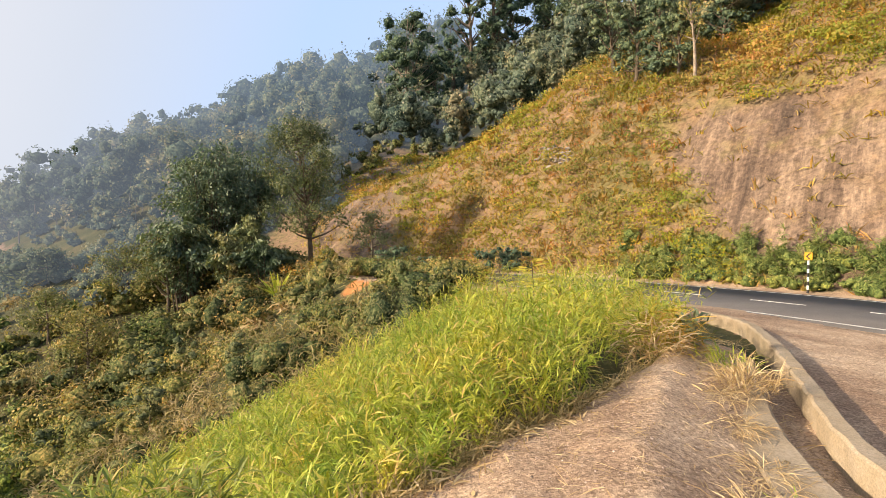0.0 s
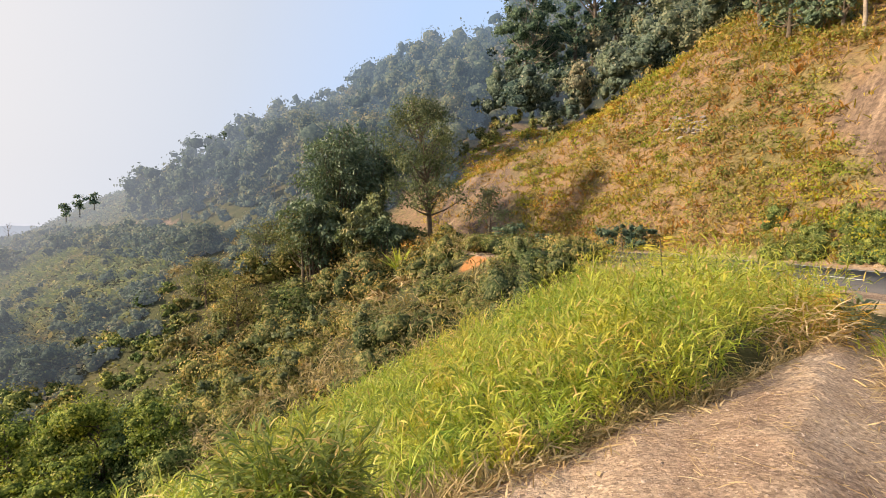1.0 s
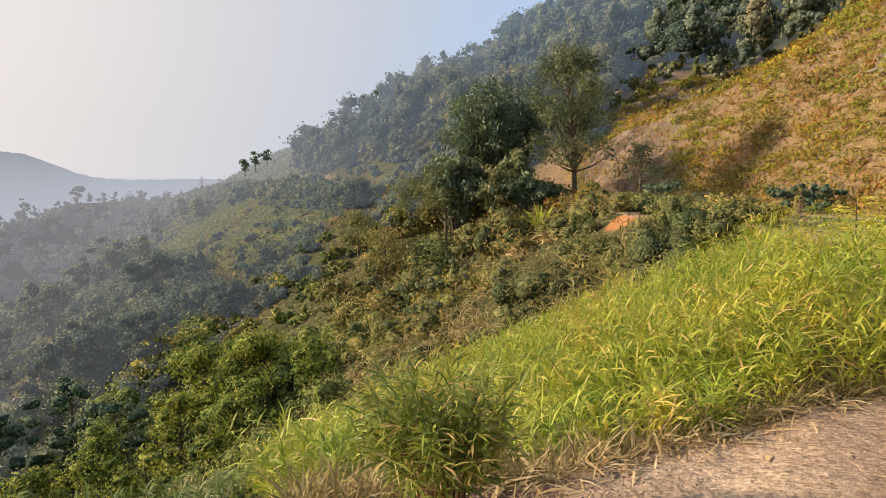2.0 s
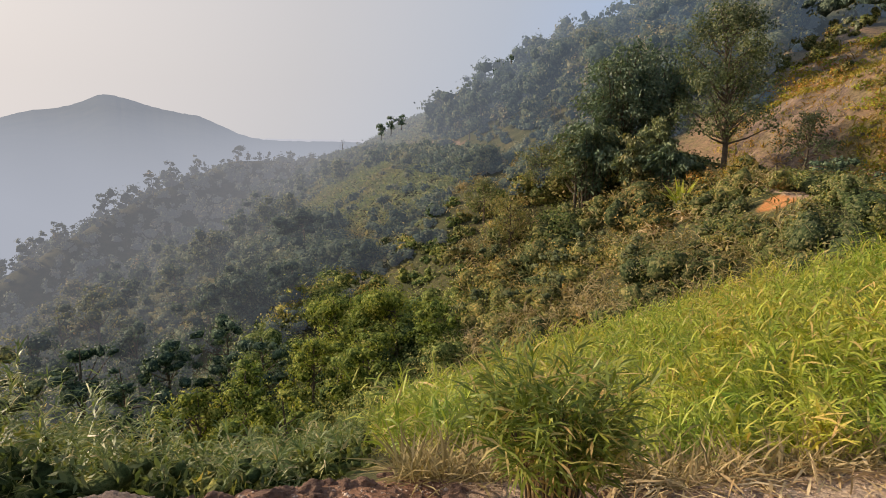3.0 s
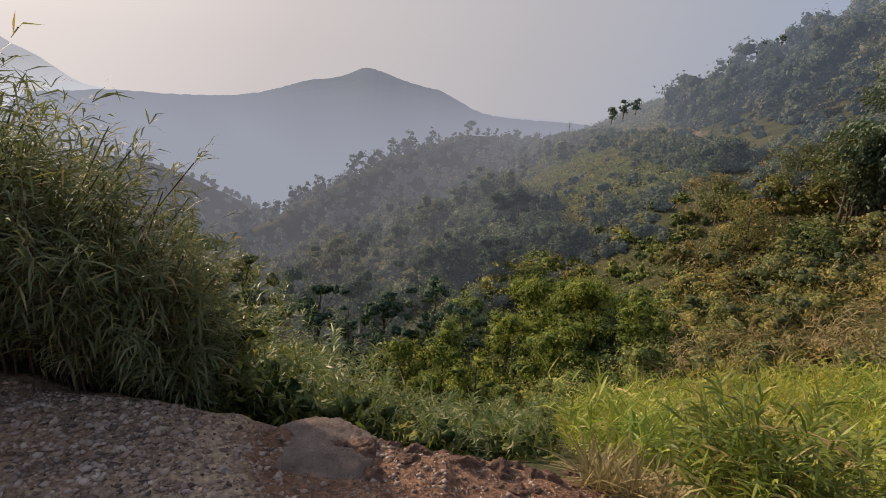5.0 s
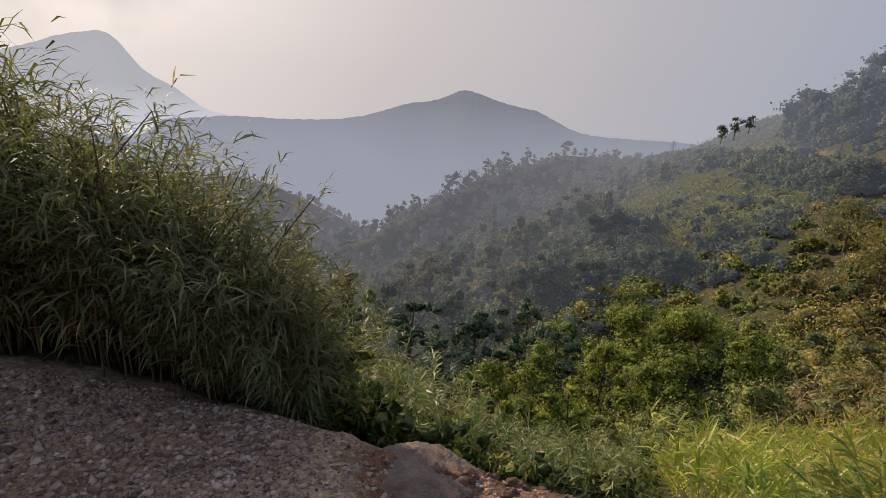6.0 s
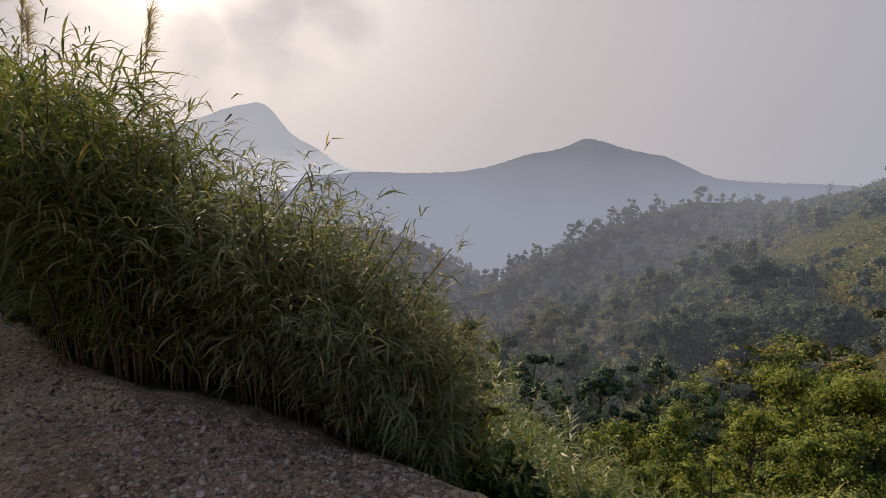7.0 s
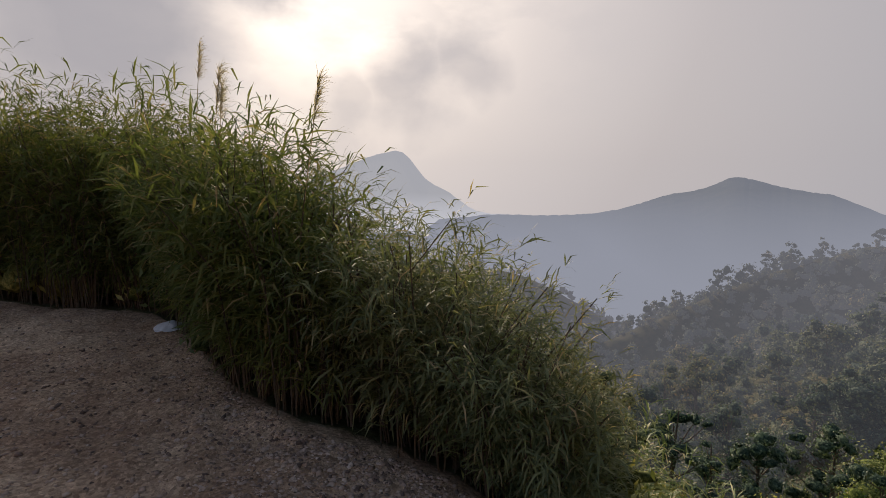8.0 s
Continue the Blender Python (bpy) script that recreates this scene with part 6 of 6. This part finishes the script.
def build_near_plants():
    leafy_tuft("dead_cane_heap", spot(-21.6, 7.5), 300, 1.0, 0.4, 0.36, 0.018, M_STRAW, "collapsed heap of dry straw-coloured cane", "dry cane", 0.35)
    leafy_tuft("dead_cane_heap", spot(-22.8, 7.9), 260, 0.9, 0.4, 0.34, 0.018, M_DRYGRASS, "collapsed heap of brown dry cane", "dry cane", 0.45)
    leafy_tuft("dark_sapling", spot(-25.2, 8.4), 110, 0.75, 0.26, 0.2, 0.045, M_DARK_LEAF, "small dark-leaved sapling at the nose of the mound", "sapling")
    leafy_tuft("dry_grass_tuft", spot(-29.6, 6.9), 300, 0.35, 0.32, 0.34, 0.01, M_STRAW, "pale dry grass tuft beside the drain", "grass tuft")
    leafy_tuft("dry_grass_tuft", spot(-30.5, 3.7), 260, 0.14, 0.34, 0.3, 0.008, M_STRAW, "flattened dry grass tuft beside the drain", "grass tuft", 0.5)
    for b, r in ((-31.2, 4.7), (-28.8, 5.6), (-27.6, 6.4)):
        leafy_tuft("dry_grass_tuft", spot(b, r), 200, 0.1, 0.3, 0.26, 0.007, M_STRAW, "flattened dry grass tuft beside the drain", "grass tuft", 0.6)
    leafy_tuft("green_shoots", spot(-37.4, 4.1), 70, 0.25, 0.3, 0.34, 0.026, M_GRASS, "fresh green grass shoots growing in the drain", "grass tuft")
    leafy_tuft("green_shoots", spot(-27.8, 7.6), 120, 0.3, 0.35, 0.26, 0.018, M_GRASS, "fresh green grass shoots at the mound", "grass tuft")
    ob = thing("yellow_shrub", spot(-9.4, 12.2), "young shrub with bright yellow feathery leaves", "shrub")
    v, f = tube([(0, 0, -0.1), (0.05, 0, 0.8), (0.0, 0.05, 1.5)], [0.02, 0.015, 0.008], 6)
    link("stem", mesh_of("stem", v, f, M_BARK, True), ob)
    for k in range(9):
        a, z = 0.7 * k * 2.4, 0.8 + 0.08 * k
        t = np.linspace(0.15, 1, 9)
        mid = np.stack([np.cos(a) * 0.5 * t, np.sin(a) * 0.5 * t, z + 0.35 * t - 0.3 * t * t], 1)
        at = np.concatenate([mid, mid])
        way = np.concatenate([np.full(9, a + 1.1), np.full(9, a - 1.1)])
        v, f = blades(at, 0.16, 0.04, way, 0.2, 0.5)
        link("frond", mesh_of("frond", v, f, M_YELLOW), ob)
    ob = thing("agave", spot(17.2, 39.5), "big green agave rosette with sword-shaped leaves", "agave")
    for k in range(16):
        a = 2.4 * k
        v, f = blades(np.array([[0.1 * math.cos(a), 0.1 * math.sin(a), 0.3]]), 2.2, 0.26, np.array([a]), 1.35 - 0.05 * k, 0.35)
        link("leaf_blade", mesh_of("leaf_blade", v, f, M_GRASS), ob)
    # low leaves among the scrub of the gully
    for b, r in ((18.5, 36), (16.2, 36), (21, 35)):
        leafy_tuft("dry_fern", spot(b, r), 60, 0.8, 0.9, 1.1, 0.12, M_STRAW, "dry arching fern clump on the gully side", "fern", 0.3)


def build_plumes():
    for b, extra, tall in ((125.4, 0.9, 3.4), (124.2, 0.6, 2.9), (116.8, 0.6, 2.65), (123.0, 0.8, 2.75)):
        r = float(np.interp(b, PAD_B, PAD_R)) + extra
        at = spot(b, r)
        ob = thing("seed_plume", at, "feathery seed plume on a thin stalk above the canes", "grass plume", "seed plumes")
        lean = rng.normal(0, 0.07, 2) + np.array([0.02, 0.1])
        pts = [np.array([lean[0] * t * tall, lean[1] * t * tall, tall * t]) for t in (0, 0.4, 0.8, 1.0)]
        v, f = tube(pts, [0.008, 0.007, 0.004, 0.002], 5)
        link("stalk", mesh_of("stalk", v, f, M_STRAW), ob)
        n = 200
        u = 0.88 + 0.12 * rng.uniform(0, 1, n)
        base = np.stack([lean[0] * u * tall, lean[1] * u * tall, u * tall], 1)
        v, f = blades(base, rng.uniform(0.05, 0.17, n), 0.006, rng.uniform(0.2, 3.0, n), rng.uniform(0.5, 1.5, n), rng.uniform(0.2, 1.4, n))
        link("plume", mesh_of("plume", v, f, M_PLUME), ob)


build_near_plants()
build_plumes()

# ---- stones, clods and litter on the dirt ----


def on_pad(n, b0, b1, r0, inset):
    b = rng.uniform(b0, b1, n)
    edge = np.interp(b, PAD_B, PAD_R)
    r = np.sqrt(rng.uniform(r0 ** 2, np.maximum(r0 + 0.1, edge - inset) ** 2))
    x, y = -np.sin(np.radians(b)) * r, np.cos(np.radians(b)) * r
    dk, _, sk = near_line(KERB_LINE, x, y)
    keep = (sk < 0) & (dk > 0.95)
    return np.stack([x, y, height(x, y)], 1)[keep]


def turned(n):
    """Random turns about the upright, with a slight tilt."""
    a, k = rng.uniform(0, 6.28, n), rng.normal(0, 0.35, n)
    z, o = np.zeros(n), np.ones(n)
    spin = np.stack([np.cos(a), -np.sin(a), z, np.sin(a), np.cos(a), z, z, z, 0.6 * o], 1).reshape(n, 3, 3)
    tilt = np.stack([np.cos(k), z, np.sin(k), z, o, z, -np.sin(k), z, np.cos(k)], 1).reshape(n, 3, 3)
    return spin @ tilt


def build_gravel():
    sets = []
    v = np.array([(1, 0, 0), (-1, 0, 0), (0, 1, 0), (0, -1, 0), (0, 0, 1), (0, 0, -1)], float)
    f = np.array([(0, 2, 4), (2, 1, 4), (1, 3, 4), (3, 0, 4), (2, 0, 5), (1, 2, 5), (3, 1, 5), (0, 3, 5)])
    for n, low, high in ((6000, 0.004, 0.012), (2300, 0.009, 0.026)):
        p = np.concatenate([on_pad(n // (1 if high < 0.02 else 12), -40, 60, 1.4, 0.0), on_pad(n, 60, 150, 1.2, 0.0)])
        size = rng.uniform(low, high, (len(p), 1, 1)) * rng.uniform(0.6, 1.3, (len(p), 1, 3))
        body = (v[None] * rng.uniform(0.6, 1.25, (len(p), len(v), 1)) * size) @ turned(len(p))
        sets.append(((p[:, None] + body).reshape(-1, 3), (f[None] + (np.arange(len(p)) * len(v))[:, None, None]).reshape(-1, 3)))
    p = on_pad(11000, 86, 150, 1.6, 0.0)
    p = p[np.hypot(p[:, 0], p[:, 1]) < 7.0]
    size = (0.006 + 0.026 * rng.uniform(0, 1, (len(p), 1, 1)) ** 2.5) * rng.uniform(0.6, 1.3, (len(p), 1, 3))
    sets.append(((p[:, None] + (v[None] * rng.uniform(0.6, 1.25, (len(p), len(v), 1)) * size) @ turned(len(p))).reshape(-1, 3), (f[None] + (np.arange(len(p)) * len(v))[:, None, None]).reshape(-1, 3)))
    stuff("gravel", sets, M_GRIT, "loose gravel and crumbs of earth on the dirt", "gravel")


def build_loose_stones():
    kinds = [stone_mesh("stone", 0.03, s, M_STONE, 0.9) for s in (1.0, 5.0, 9.0, 14.0)]
    p = np.concatenate([on_pad(270, 76, 150, 1.6, 0.2), on_pad(14, -25, 60, 2.6, 0.3)])
    for k, q in enumerate(p):
        ob = link("stone", kinds[k % 4])
        s = 0.25 + 0.6 * rng.uniform(0, 1) ** 2.6
        ob.scale = (s * rng.uniform(0.9, 1.5), s, s * 1.0)
        ob.rotation_euler = (0, 0, rng.uniform(0, 6.28))
        ob.location = (q[0], q[1], q[2] + 0.01 * s)
        tagged(ob, "small pale stone lying on the dirt", "stone", "stones on the dirt")
    grey = [stone_mesh("slide_stone", 0.2, s, M_SLIDE, 0.5) for s in (3.0, 8.0)]
    for k in range(64):
        q = spot_up(-11.7 + rng.normal(0, 1.1), 7.5 + rng.normal(0, 0.45), 30)
        ob = link("slide_stone", grey[k % 2])
        s = rng.uniform(0.5, 1.5)
        ob.scale = (s * rng.uniform(0.8, 1.5), s, s * 0.8)
        ob.rotation_euler = (0, 0, rng.uniform(0, 6.28))
        ob.location = (q[0], q[1], q[2] + 0.06)
        tagged(ob, "grey angular stone in a small slide on the cut", "stone", "stone slide")
    kinds = [stone_mesh("earth_clod", 0.07, s, M_CLOD, 0.6) for s in (2.0, 6.0, 11.0)]
    b = rng.uniform(38, 72, 170)
    r = np.interp(b, PAD_B, PAD_R) + rng.normal(-0.02, 0.2, len(b))
    for k, (bb, rr) in enumerate(zip(b, r)):
        q = spot(bb, rr)
        ob = link("earth_clod", kinds[k % 3])
        s = 0.15 + 0.75 * rng.uniform(0, 1) ** 3.2
        ob.scale = (s * rng.uniform(0.8, 1.5), s, s)
        ob.rotation_euler = (0, 0, rng.uniform(0, 6.28))
        ob.location = (q[0], q[1], q[2] - 0.006)
        tagged(ob, "crumbling reddish clod of earth at the rim", "clod", "clods along the rim")


def build_litter():
    # crumpled plastic bag
    n = 22
    u, v = np.meshgrid(np.linspace(-1, 1, n), np.linspace(-1, 1, n))
    x, y = 0.25 * u * (1 - 0.15 * v * v), 0.16 * v * (1 - 0.2 * u * u)
    z = 0.05 * (1 - np.clip(np.hypot(u, v), 0, 1) ** 2) + 0.025 * ripple(u, v, 0.7, 3) * (1 - 0.6 * np.hypot(u, v) / 1.4) + 0.01
    i, j = np.meshgrid(np.arange(n - 1), np.arange(n - 1), indexing="ij")
    f = np.stack([i * n + j, i * n + j + 1, (i + 1) * n + j + 1, (i + 1) * n + j], -1).reshape(-1, 4)
    ob = link("plastic_bag", mesh_of("plastic_bag", np.stack([x.ravel(), y.ravel(), np.maximum(z.ravel(), 0.004)], 1), f, flat("white_plastic", (0.75, 0.78, 0.84), 0.35, 0.5)))
    at = (-5.85, -4.4)
    ob.location = (*at, float(height(*at)[0]) + 0.01)
    ob.rotation_euler = (0, 0, 0.6)
    tagged(ob, "crumpled white plastic bag lying on the dirt", "plastic bag")
    # chips of pale wood and a stick by the drain
    for b, r, size in ((-5.4, 4.0, 0.1), (-3.3, 3.7, 0.08), (-9.5, 4.7, 0.12), (8, 3.4, 0.07)):
        q = spot(b, r)
        vv, ff = blades(np.array([[0, 0, 0.0]]), size, 0.035, np.array([rng.uniform(0, 6.28)]), 0.15, 0.3)
        ob = link("wood_chip", mesh_of("wood_chip", vv, ff, M_STRAW))
        ob.location = (q[0], q[1], q[2] + 0.012)
        tagged(ob, "pale chip of dry cane on the dirt", "wood chip", "chips")
    for b, r, turn, size in ((-33.5, 5.4, 0.9, 0.3), (-24.5, 6.6, 2.2, 0.3), (-26, 6.3, 1.8, 0.24)):
        q = spot(b, r)
        vv, ff = tube([(0, 0, 0.01), (0.5 * size * math.cos(turn), 0.5 * size * math.sin(turn), 0.03), (size * math.cos(turn), size * math.sin(turn), 0.02)], [0.008, 0.009, 0.006], 6)
        ob = link("dry_stick", mesh_of("dry_stick", vv, ff, M_STRAW, True))
        ob.location = (q[0], q[1], q[2] + 0.01)
        tagged(ob, "dry straw-coloured cane stick lying on the mound", "stick", "sticks")
    k = rng.integers(40, 78, 900)
    run = np.gradient(KERB_LINE[:, :2], axis=0)[k]
    run /= np.linalg.norm(run, axis=1, keepdims=True)
    off = -rng.uniform(0.15, 1.35, len(k)) ** 1.0
    x, y = KERB_LINE[k, 0] + run[:, 1] * off + rng.normal(0, 0.08, len(k)), KERB_LINE[k, 1] - run[:, 0] * off + rng.normal(0, 0.1, len(k))
    n = len(k)
    stuff("drain_straw", [blades(np.stack([x, y, height(x, y) + 0.02], 1), rng.uniform(0.08, 0.38, n), rng.uniform(0.004, 0.012, n), rng.uniform(0, 6.28, n), rng.uniform(0, 0.5, n), rng.uniform(0.1, 0.9, n))], M_STRAW, "dead straw lying in and beside the drain", "straw")
    n = 420
    p = on_pad(n, -32, -12, 3.5, 0.2)
    n = len(p)
    stuff("mound_straw", [blades(p + np.array([0, 0, 0.01]), rng.uniform(0.05, 0.2, n), rng.uniform(0.003, 0.008, n), rng.uniform(0, 6.28, n), rng.uniform(0, 0.2, n), rng.uniform(0.1, 0.4, n))], M_STRAW, "scattered dry straw over the mound", "straw")


build_gravel()
build_loose_stones()
build_litter()
